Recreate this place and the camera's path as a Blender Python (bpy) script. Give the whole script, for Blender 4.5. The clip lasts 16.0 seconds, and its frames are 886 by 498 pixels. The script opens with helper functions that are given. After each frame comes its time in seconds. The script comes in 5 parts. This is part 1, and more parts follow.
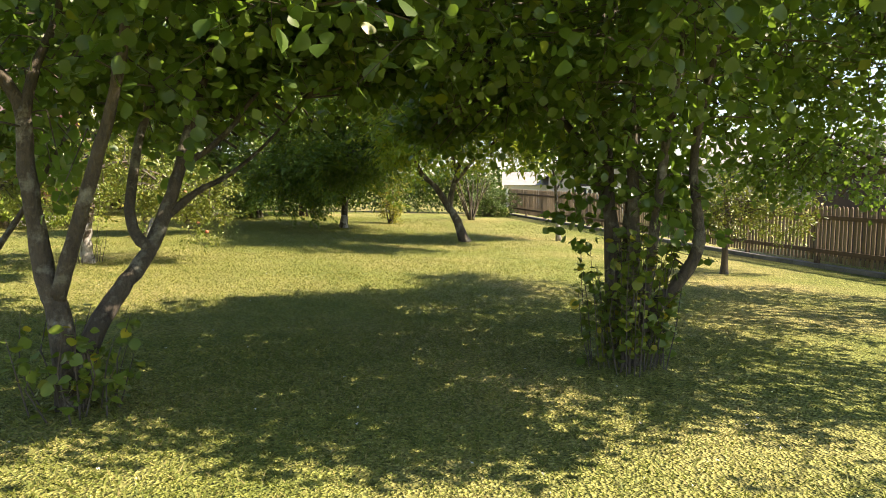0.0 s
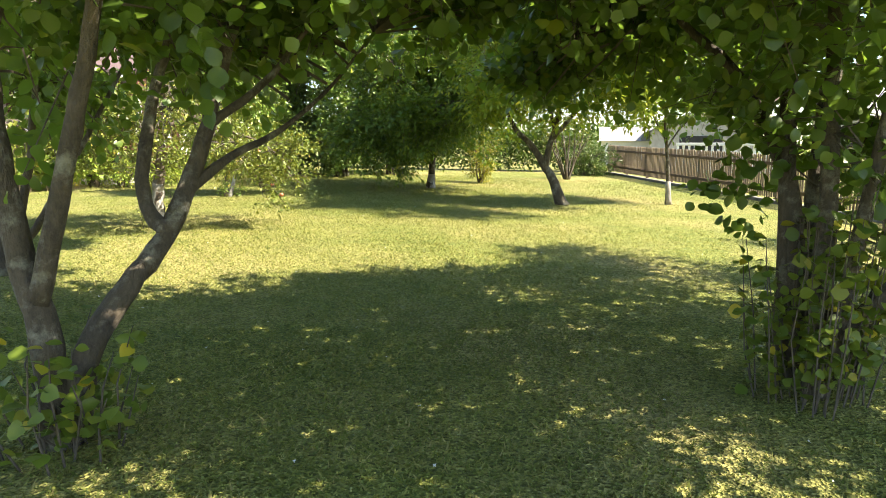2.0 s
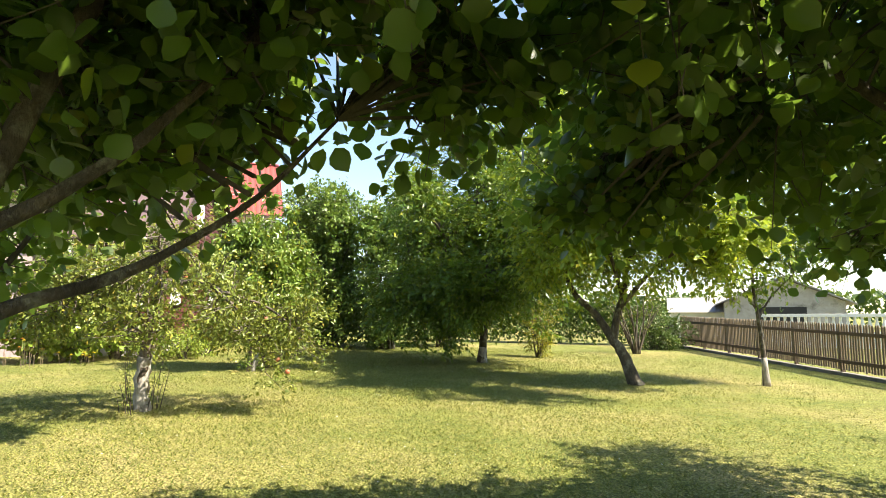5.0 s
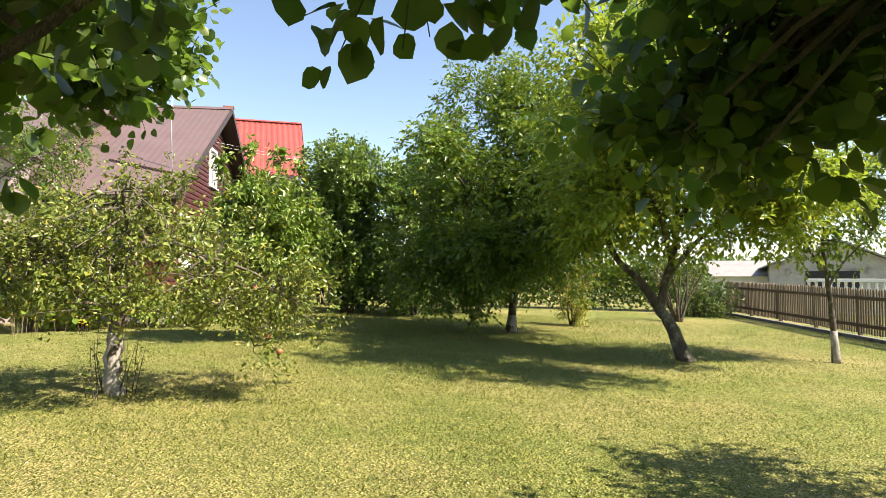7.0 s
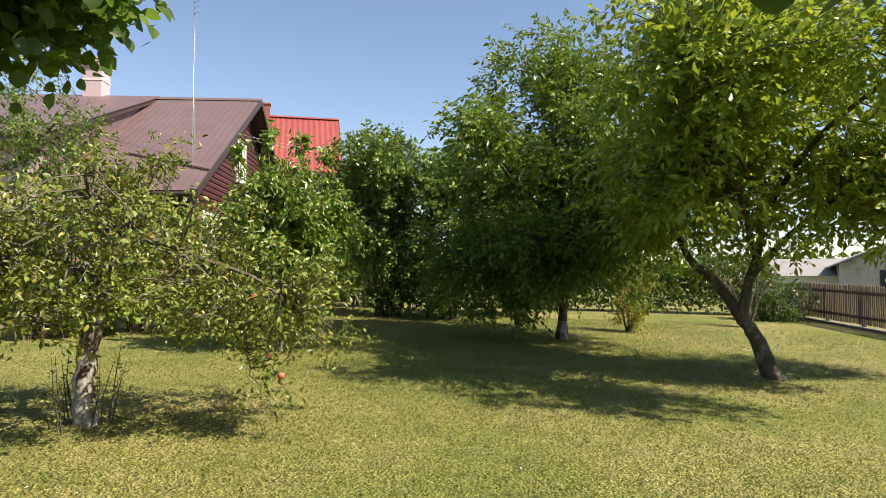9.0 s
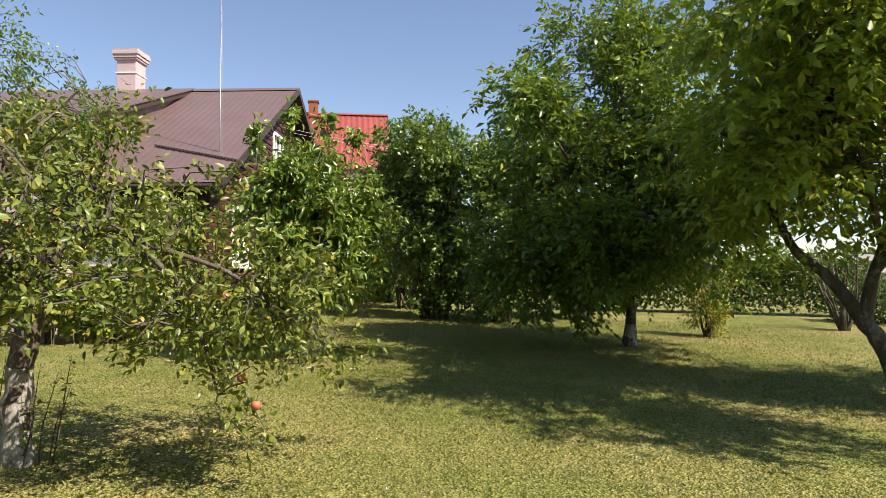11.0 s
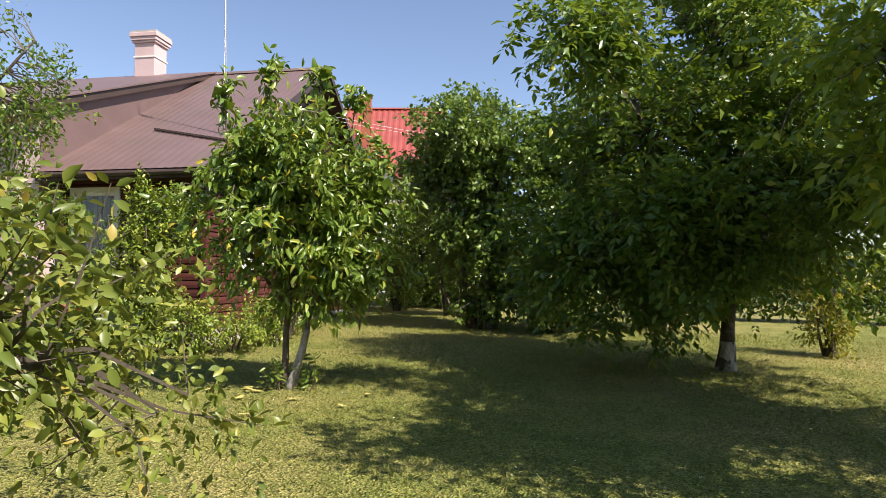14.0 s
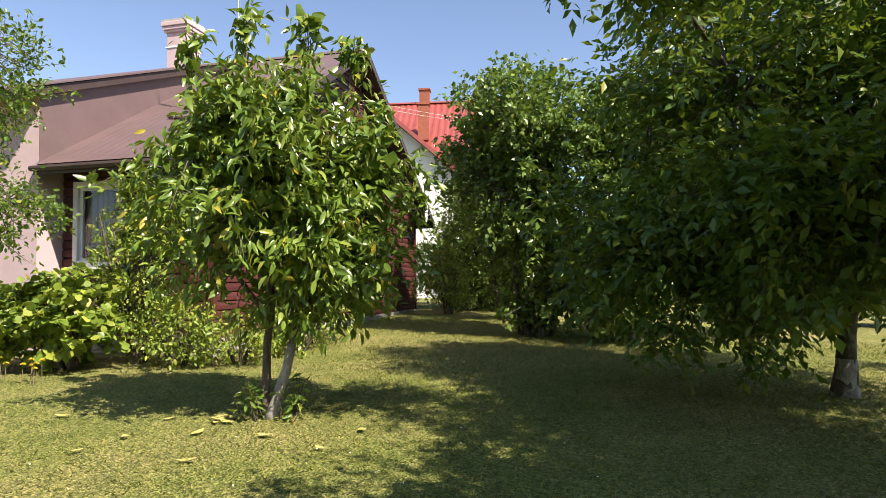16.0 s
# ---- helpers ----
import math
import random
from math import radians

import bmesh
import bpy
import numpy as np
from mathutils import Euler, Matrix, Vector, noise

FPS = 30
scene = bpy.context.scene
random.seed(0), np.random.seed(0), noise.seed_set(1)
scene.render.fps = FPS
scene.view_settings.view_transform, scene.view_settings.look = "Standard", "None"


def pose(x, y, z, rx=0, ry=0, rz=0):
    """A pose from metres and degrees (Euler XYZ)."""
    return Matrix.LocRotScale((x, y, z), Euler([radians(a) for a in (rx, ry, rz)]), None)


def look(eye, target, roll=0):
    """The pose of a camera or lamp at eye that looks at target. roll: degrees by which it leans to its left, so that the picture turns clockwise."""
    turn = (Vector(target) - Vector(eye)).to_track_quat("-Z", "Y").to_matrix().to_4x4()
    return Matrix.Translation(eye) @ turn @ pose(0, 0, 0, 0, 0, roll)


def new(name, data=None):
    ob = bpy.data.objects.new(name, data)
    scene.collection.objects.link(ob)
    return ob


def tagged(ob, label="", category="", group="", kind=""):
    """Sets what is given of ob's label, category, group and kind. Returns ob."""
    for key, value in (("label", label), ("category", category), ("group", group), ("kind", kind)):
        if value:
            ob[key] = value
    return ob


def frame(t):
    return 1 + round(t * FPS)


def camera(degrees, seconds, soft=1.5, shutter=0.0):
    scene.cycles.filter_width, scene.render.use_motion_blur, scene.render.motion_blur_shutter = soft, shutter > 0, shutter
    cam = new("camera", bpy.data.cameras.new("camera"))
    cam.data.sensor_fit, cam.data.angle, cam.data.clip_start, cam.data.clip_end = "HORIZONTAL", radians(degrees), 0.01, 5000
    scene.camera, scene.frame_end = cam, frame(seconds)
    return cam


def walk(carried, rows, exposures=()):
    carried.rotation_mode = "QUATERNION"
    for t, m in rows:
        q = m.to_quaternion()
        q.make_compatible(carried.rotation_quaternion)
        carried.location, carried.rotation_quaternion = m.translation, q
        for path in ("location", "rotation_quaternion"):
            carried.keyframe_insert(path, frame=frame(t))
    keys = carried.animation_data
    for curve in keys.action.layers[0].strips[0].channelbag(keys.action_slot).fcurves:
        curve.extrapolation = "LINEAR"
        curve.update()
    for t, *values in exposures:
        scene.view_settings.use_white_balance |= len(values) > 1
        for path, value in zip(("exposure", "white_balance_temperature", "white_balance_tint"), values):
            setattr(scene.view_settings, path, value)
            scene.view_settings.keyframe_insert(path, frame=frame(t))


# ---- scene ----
cam = camera(68.7, 16.0, 0.6)
METRES, EYE, TILT, LEAN, TURN = 13.3, 1.5, -0.8, 2.9, 0.0
ROWS = [
    (0.0, 0.0, 0.0, 0.0, 0.23, -4.6, -2.92),
    (0.5, -0.0045, 0.0246, 0.002, 4.1, -4.74, -2.97),
    (1.0, -0.0057, 0.0493, 0.0023, 5.3, -4.76, -2.86),
    (1.5, -0.0063, 0.0766, 0.004, 6.25, -4.84, -2.91),
    (2.0, -0.0111, 0.1055, 0.0039, 8.08, -8.84, -2.88),
    (2.5, -0.0144, 0.1327, 0.0053, 9.22, -13.05, -2.72),
    (3.0, -0.011, 0.1568, 0.0045, 10.28, -11.86, -2.5),
    (3.5, -0.0082, 0.1801, 0.0052, 11.03, -5.15, -2.77),
    (4.0, -0.0105, 0.209, 0.0037, 11.87, 3.08, -2.93),
    (4.5, -0.0133, 0.2357, 0.0008, 12.49, 6.19, -3.04),
    (5.0, -0.016, 0.2675, -0.0006, 13.41, 6.04, -3.0),
    (7.5, -0.0452, 0.4128, 0.0086, 16.81, 2.13, -3.13),
    (8.0, -0.0544, 0.4435, 0.009, 17.76, 2.23, -3.05),
    (8.5, -0.0612, 0.4705, 0.0125, 18.52, 2.19, -3.08),
    (9.0, -0.0716, 0.4995, 0.0119, 19.66, 2.22, -3.11),
    (9.5, -0.0817, 0.5297, 0.0115, 20.53, 2.13, -3.01),
    (10.0, -0.0889, 0.5607, 0.0096, 21.87, 2.08, -2.86),
    (12.5, -0.1264, 0.731, 0.0069, 28.24, 1.99, -2.6),
    (13.0, -0.1322, 0.7663, 0.0063, 29.28, 1.99, -2.57),
    (13.5, -0.1428, 0.7985, 0.006, 30.0, 1.99, -2.67),
    (14.0, -0.1556, 0.8313, 0.0073, 30.73, 2.02, -2.59),
    (14.5, -0.1662, 0.8671, 0.0053, 31.62, 1.9, -2.47),
    (15.0, -0.1805, 0.9028, 0.0041, 32.15, 2.04, -2.52),
    (15.5, -0.1893, 0.9356, 0.0069, 33.58, 1.97, -2.29),
    (16.0, -0.1943, 0.9729, 0.0073, 37.1, 1.8, -2.14),
]
EXPOSURES = [(0.0, 1.56, 7400, 17), (1.0, 1.87, 7250, 15), (2.0, 2.04, 7000, 12), (3.0, 2.03, 7000, 12), (3.5, 1.95, 7000, 12), (4.5, 1.83, 7000, 12), (5.0, 1.79, 7000, 12), (7.5, 1.37, 6950, 15), (8.5, 1.15, 6900, 15), (9.0, 0.95, 6850, 16), (9.5, 0.86, 6850, 16), (12.5, 0.87, 6700, 18), (16.0, 1.09, 6700, 18)]
walk(cam, [(t, pose(0, 0, EYE, TILT, LEAN, TURN) @ pose(METRES * x, METRES * y, METRES * z, 90 + pitch, roll, yaw)) for t, x, y, z, yaw, pitch, roll in ROWS], EXPOSURES)

# ---- world, sun ----
SUN = Vector((0.66, -0.06, 0.75)).normalized()
world = bpy.data.worlds.new("world")
scene.world = world
world.use_nodes = True
wn = world.node_tree
sky = wn.nodes.new("ShaderNodeTexSky")
sky.sky_type = "NISHITA"
sky.sun_disc = False
sky.sun_elevation = math.asin(SUN.z)
sky.sun_rotation = math.atan2(SUN.x, SUN.y)
sky.air_density, sky.dust_density, sky.ozone_density = 1.0, 0.3, 1.6
back = wn.nodes["Background"]
back.inputs["Strength"].default_value = 0.096
wn.links.new(sky.outputs["Color"], back.inputs["Color"])
sun = new("sun", bpy.data.lights.new("sun", "SUN"))
sun.data.energy, sun.data.angle, sun.data.color = 5.0, radians(0.53), (1.0, 0.93, 0.80)
sun.matrix_world = look(SUN * 60, (0, 0, 0))

# ---- materials ----


def material(name, rough=0.7, metal=0.0, spec=0.5):
    m = bpy.data.materials.new(name)
    m.use_nodes = True
    b = m.node_tree.nodes["Principled BSDF"]
    b.inputs["Roughness"].default_value = rough
    b.inputs["Metallic"].default_value = metal
    b.inputs["Specular IOR Level"].default_value = spec
    return m, m.node_tree, b


def ramp(nt, source, stops):
    r = nt.nodes.new("ShaderNodeValToRGB")
    e = r.color_ramp.elements
    e[0].position, e[0].color = stops[0][0], (*stops[0][1], 1)
    e[1].position, e[1].color = stops[-1][0], (*stops[-1][1], 1)
    for p, c in stops[1:-1]:
        n = e.new(p)
        n.color = (*c, 1)
    nt.links.new(source, r.inputs[0])
    return r.outputs[0]


def noise_node(nt, scale, detail=4.0, rough=0.6, stretch=None):
    tc = nt.nodes.new("ShaderNodeTexCoord")
    n = nt.nodes.new("ShaderNodeTexNoise")
    n.inputs["Scale"].default_value, n.inputs["Detail"].default_value, n.inputs["Roughness"].default_value = scale, detail, rough
    if stretch:
        mp = nt.nodes.new("ShaderNodeMapping")
        mp.inputs["Scale"].default_value = stretch
        nt.links.new(tc.outputs["Object"], mp.inputs[0])
        nt.links.new(mp.outputs[0], n.inputs["Vector"])
    else:
        nt.links.new(tc.outputs["Object"], n.inputs["Vector"])
    return n.outputs[0]


def mixed(nt, fac, a, b, how="MIX"):
    m = nt.nodes.new("ShaderNodeMix")
    m.data_type, m.blend_type = "RGBA", how
    for value, socket in ((fac, m.inputs[0]), (a, m.inputs[6]), (b, m.inputs[7])):
        if isinstance(value, (int, float)):
            socket.default_value = value
        elif isinstance(value, tuple):
            socket.default_value = (*value, 1)
        else:
            nt.links.new(value, socket)
    return m.outputs[2]


def bumped(nt, bsdf, height, strength=0.3, distance=0.02):
    b = nt.nodes.new("ShaderNodeBump")
    b.inputs["Strength"].default_value, b.inputs["Distance"].default_value = strength, distance
    nt.links.new(height, b.inputs["Height"])
    nt.links.new(b.outputs[0], bsdf.inputs["Normal"])


def surface(name, low, high, scale=6.0, rough=0.75, metal=0.0, bump=0.3, fine=60.0, stretch=None, spread=0.0, dirt=None, depth=0.01):
    """Two-scale variation between two colours, fine relief, optional per-piece spread and stains."""
    m, nt, b = material(name, rough, metal)
    big, small = noise_node(nt, scale, 5, 0.65, stretch), noise_node(nt, fine, 3, 0.7, stretch)
    col = ramp(nt, big, [(0.3, low), (0.7, high)])
    col = mixed(nt, 0.35, col, ramp(nt, small, [(0.3, low), (0.7, high)]))
    if spread:
        oi = nt.nodes.new("ShaderNodeObjectInfo")
        col = mixed(nt, 1.0, col, ramp(nt, oi.outputs["Random"], [(0.0, (1 - spread,) * 3), (1.0, (1.0, 1.0, 1.0))]), "MULTIPLY")
    if dirt:
        col = mixed(nt, ramp(nt, noise_node(nt, scale * 0.45, 6, 0.7), [(0.52, (0, 0, 0)), (0.68, (1, 1, 1))]), col, dirt)
    nt.links.new(col, b.inputs["Base Color"])
    if bump:
        bumped(nt, b, small, bump, depth)
    return m


def leaf_material(name, stops, rough=0.45, through_light=0.35, glow=(0.16, 0.22, 0.02), spec=0.4):
    """Leaves: colour by leaf, a gloss coat and light that passes through the blade."""
    m, nt, b = material(name, rough, 0.0, spec)
    geo = nt.nodes.new("ShaderNodeNewGeometry")
    col = ramp(nt, geo.outputs["Random Per Island"], stops)
    col = mixed(nt, 0.5, col, ramp(nt, noise_node(nt, 1.3, 3), [(0.3, (0.6, 0.62, 0.6)), (0.7, (1.2, 1.15, 1.0))]), "MULTIPLY")
    nt.links.new(col, b.inputs["Base Color"])
    tr = nt.nodes.new("ShaderNodeBsdfTranslucent")
    nt.links.new(mixed(nt, 0.65, col, glow), tr.inputs["Color"])
    mx = nt.nodes.new("ShaderNodeMixShader")
    mx.inputs[0].default_value = through_light
    nt.links.new(b.outputs[0], mx.inputs[1])
    nt.links.new(tr.outputs[0], mx.inputs[2])
    nt.links.new(mx.outputs[0], nt.nodes["Material Output"].inputs["Surface"])
    return m


M_LEAF_HAZEL = leaf_material("leaf_hazel", [(0, (0.055, 0.103, 0.020)), (0.6, (0.090, 0.154, 0.029)), (0.96, (0.131, 0.193, 0.035)), (1, (0.235, 0.248, 0.029))], 0.36, 0.46, (0.24, 0.40, 0.04), spec=0.55)
M_LEAF_SUCKER = leaf_material("leaf_sucker", [(0, (0.090, 0.150, 0.022)), (0.75, (0.144, 0.198, 0.029)), (0.93, (0.240, 0.252, 0.030)), (1, (0.504, 0.396, 0.036))], 0.42, 0.28, (0.26, 0.34, 0.03), spec=0.35)
M_LEAF_APPLE = leaf_material("leaf_apple", [(0, (0.094, 0.139, 0.024)), (0.6, (0.172, 0.221, 0.042)), (0.93, (0.266, 0.297, 0.059)), (1, (0.355, 0.277, 0.054))], 0.38, 0.22, (0.28, 0.30, 0.03), spec=0.4)
M_LEAF_WALNUT = leaf_material("leaf_walnut", [(0, (0.062, 0.131, 0.020)), (0.6, (0.107, 0.194, 0.031)), (0.92, (0.191, 0.268, 0.039)), (1, (0.337, 0.350, 0.039))], 0.36, 0.32, (0.26, 0.35, 0.02), spec=0.4)
# yellower walnut leaf; its colour is also raised to look sunlit
M_LEAF_LIGHT = leaf_material("leaf_light_walnut", [(0, (0.122, 0.209, 0.026)), (0.6, (0.209, 0.295, 0.040)), (0.9, (0.331, 0.382, 0.053)), (1, (0.518, 0.461, 0.053))], 0.36, 0.42, (0.42, 0.52, 0.04), spec=0.4)
M_LEAF_DARK = leaf_material("leaf_dark", [(0, (0.038, 0.079, 0.014)), (0.7, (0.072, 0.126, 0.024)), (1, (0.120, 0.174, 0.031))], 0.36, 0.22, (0.18, 0.27, 0.02), spec=0.4)
M_LEAF_PEACH = leaf_material("leaf_peach", [(0, (0.090, 0.164, 0.022)), (0.7, (0.157, 0.246, 0.038)), (0.96, (0.254, 0.312, 0.055)), (1, (0.477, 0.372, 0.041))], 0.31, 0.22, (0.26, 0.36, 0.02), spec=0.5)
M_LEAF_LILAC = leaf_material("leaf_lilac", [(0, (0.086, 0.157, 0.030)), (0.7, (0.153, 0.242, 0.046)), (1, (0.233, 0.313, 0.066))], 0.34, 0.3, (0.20, 0.29, 0.03), spec=0.45)
M_LEAF_YELLOW = leaf_material("leaf_yellow", [(0, (0.144, 0.186, 0.022)), (0.6, (0.264, 0.276, 0.030)), (1, (0.456, 0.372, 0.030))], 0.42, 0.26, (0.34, 0.34, 0.03))
M_LEAF_GARDEN = leaf_material("leaf_garden", [(0, (0.126, 0.210, 0.030)), (0.7, (0.227, 0.311, 0.043)), (1, (0.386, 0.412, 0.067))], 0.38, 0.25, (0.28, 0.35, 0.03))
M_GRASS = leaf_material("grass_blade", [(0, (0.10, 0.135, 0.026)), (0.5, (0.185, 0.205, 0.044)), (0.85, (0.28, 0.27, 0.08)), (1, (0.40, 0.33, 0.14))], 0.6, 0.3, (0.24, 0.28, 0.05), 0.25)
M_CLOVER = leaf_material("clover_leaf", [(0, (0.102, 0.147, 0.027)), (0.6, (0.200, 0.239, 0.045)), (1, (0.340, 0.350, 0.099))], 0.34, 0.2, (0.25, 0.30, 0.04), 0.4)
M_BARK = surface("bark", (0.022, 0.017, 0.012), (0.125, 0.100, 0.068), 9, 0.9, 0, 0.9, 55, (1, 1, 0.45), 0, (0.25, 0.24, 0.18), 0.025)
M_BARK_BROWN = surface("bark_brown", (0.05, 0.038, 0.028), (0.15, 0.115, 0.085), 7, 0.9, 0, 0.7, 50, (1, 1, 0.35), 0, (0.20, 0.19, 0.16), 0.02)
M_TWIG = surface("twig", (0.05, 0.04, 0.03), (0.12, 0.10, 0.075), 9, 0.85, 0, 0.3)
M_LIME = surface("limewash", (0.10, 0.085, 0.07), (0.52, 0.49, 0.44), 8, 0.9, 0, 0.6, 40, (1, 1, 0.5), 0, (0.11, 0.09, 0.075), 0.015)
M_SIDING = surface("siding_maroon", (0.075, 0.018, 0.016), (0.125, 0.032, 0.027), 5, 0.6, 0, 0.3, 60, (0.3, 1, 3), 0.3)
M_ROOF = surface("roof_brown_metal", (0.118, 0.076, 0.072), (0.165, 0.112, 0.107), 1.2, 0.5, 0.0, 0.08, 30, None, 0, (0.115, 0.09, 0.075))
M_TRIM = surface("trim_dark_brown", (0.035, 0.022, 0.018), (0.065, 0.042, 0.034), 3, 0.55, 0, 0.15)
M_PINK = surface("plaster_pink", (0.47, 0.355, 0.36), (0.57, 0.43, 0.435), 1.5, 0.9, 0, 0.35, 90, None, 0, (0.47, 0.345, 0.34), 0.006)
M_WHITE = surface("paint_white", (0.66, 0.65, 0.62), (0.80, 0.79, 0.76), 4, 0.5, 0, 0.1)
M_PLASTER = surface("plaster_white", (0.62, 0.60, 0.56), (0.76, 0.74, 0.70), 1.2, 0.9, 0, 0.25)
M_RED = surface("roof_red_metal", (0.23, 0.050, 0.040), (0.33, 0.082, 0.065), 1.5, 0.42, 0, 0.1)
M_BRICK = surface("chimney_brick", (0.20, 0.06, 0.035), (0.32, 0.11, 0.06), 8, 0.9, 0, 0.5)
M_FENCE = surface("fence_wood", (0.15, 0.11, 0.068), (0.30, 0.225, 0.145), 6, 0.85, 0, 0.5, 70, (3, 3, 0.3), 0.4)
M_RAIL = surface("fence_rail", (0.07, 0.045, 0.028), (0.13, 0.085, 0.05), 6, 0.85, 0, 0.5, 70, (0.3, 0.3, 3))
M_CONCRETE = surface("concrete", (0.30, 0.28, 0.25), (0.46, 0.43, 0.39), 3, 0.9, 0, 0.4, 50, None, 0, (0.18, 0.17, 0.14))
M_PLINTH = surface("old_concrete", (0.10, 0.095, 0.08), (0.24, 0.22, 0.19), 3, 0.9, 0, 0.5, 40, None, 0, (0.06, 0.06, 0.045))
M_GREY_ROOF = surface("roof_grey_sheet", (0.22, 0.21, 0.20), (0.32, 0.31, 0.30), 2, 0.8, 0, 0.2)
M_SHED = surface("shed_wood", (0.10, 0.06, 0.045), (0.19, 0.12, 0.09), 4, 0.85, 0, 0.4, 60, (0.3, 0.3, 3))
M_METAL = surface("galvanised_steel", (0.34, 0.34, 0.34), (0.50, 0.50, 0.49), 6, 0.4, 0.9, 0.1)
M_DISH = surface("dish_paint", (0.70, 0.70, 0.69), (0.80, 0.80, 0.79), 4, 0.4, 0, 0.0)
M_BLACK = surface("black_iron", (0.012, 0.012, 0.012), (0.03, 0.028, 0.026), 8, 0.5, 0.3, 0.1)
M_CURTAIN = surface("curtain_cloth", (0.16, 0.155, 0.15), (0.28, 0.27, 0.26), 3, 0.95, 0, 0.1, 60, (6, 6, 0.3))
M_DARK = surface("room_dark", (0.02, 0.02, 0.02), (0.045, 0.042, 0.04), 2, 0.9, 0, 0.0)
M_APPLE = surface("apple_skin", (0.42, 0.20, 0.09), (0.50, 0.10, 0.06), 18, 0.4, 0, 0.05)
M_FALLEN = surface("leaf_fallen", (0.36, 0.30, 0.07), (0.50, 0.44, 0.14), 30, 0.7, 0, 0.1)
M_PETAL_O = surface("petal_orange", (0.55, 0.20, 0.02), (0.65, 0.32, 0.03), 30, 0.7, 0, 0.0)
M_PETAL_Y = surface("petal_yellow", (0.55, 0.42, 0.02), (0.65, 0.52, 0.04), 30, 0.7, 0, 0.0)
M_SOIL = surface("soil", (0.035, 0.026, 0.018), (0.08, 0.06, 0.042), 9, 0.95, 0, 0.8, 60)
M_DRY = surface("dry_stalk", (0.16, 0.12, 0.07), (0.28, 0.21, 0.13), 12, 0.9, 0, 0.2)


def glass_material():
    m, nt, b = material("window_glass", 0.04, 0.0, 0.6)
    b.inputs["Base Color"].default_value = (0.9, 0.93, 0.95, 1)
    b.inputs["Transmission Weight"].default_value = 1.0
    b.inputs["IOR"].default_value = 1.45
    return m


M_GLASS = glass_material()


def lawn_material():
    m, nt, b = material("lawn", 0.9, 0, 0.15)
    patch, mid, fine = noise_node(nt, 0.28, 5, 0.6), noise_node(nt, 2.6, 5, 0.7), noise_node(nt, 55, 4, 0.75)
    col = ramp(nt, mid, [(0.25, (0.135, 0.172, 0.042)), (0.5, (0.215, 0.238, 0.066)), (0.75, (0.30, 0.295, 0.10))])
    col = mixed(nt, ramp(nt, patch, [(0.44, (0, 0, 0)), (0.68, (0.8, 0.8, 0.8))]), col, (0.43, 0.35, 0.16))
    col = mixed(nt, 0.8, col, ramp(nt, fine, [(0.3, (0.35, 0.38, 0.35)), (0.55, (1, 1, 1)), (0.75, (1.45, 1.4, 1.3))]), "MULTIPLY")
    cells = nt.nodes.new("ShaderNodeTexVoronoi")
    cells.inputs["Scale"].default_value = 46
    tc = nt.nodes.new("ShaderNodeTexCoord")
    nt.links.new(tc.outputs["Object"], cells.inputs["Vector"])
    tint = nt.nodes.new("ShaderNodeSeparateColor")
    nt.links.new(cells.outputs["Color"], tint.inputs[0])
    col = mixed(nt, 0.75, col, ramp(nt, tint.outputs[0], [(0.0, (0.30, 0.34, 0.28)), (0.45, (0.85, 0.88, 0.8)), (0.8, (1.25, 1.22, 1.1)), (1.0, (1.55, 1.5, 1.3))]), "MULTIPLY")
    nt.links.new(col, b.inputs["Base Color"])
    bumped(nt, b, cells.outputs["Distance"], 1.0, 0.03)
    return m


M_LAWN = lawn_material()

# ---- geometry helpers ----


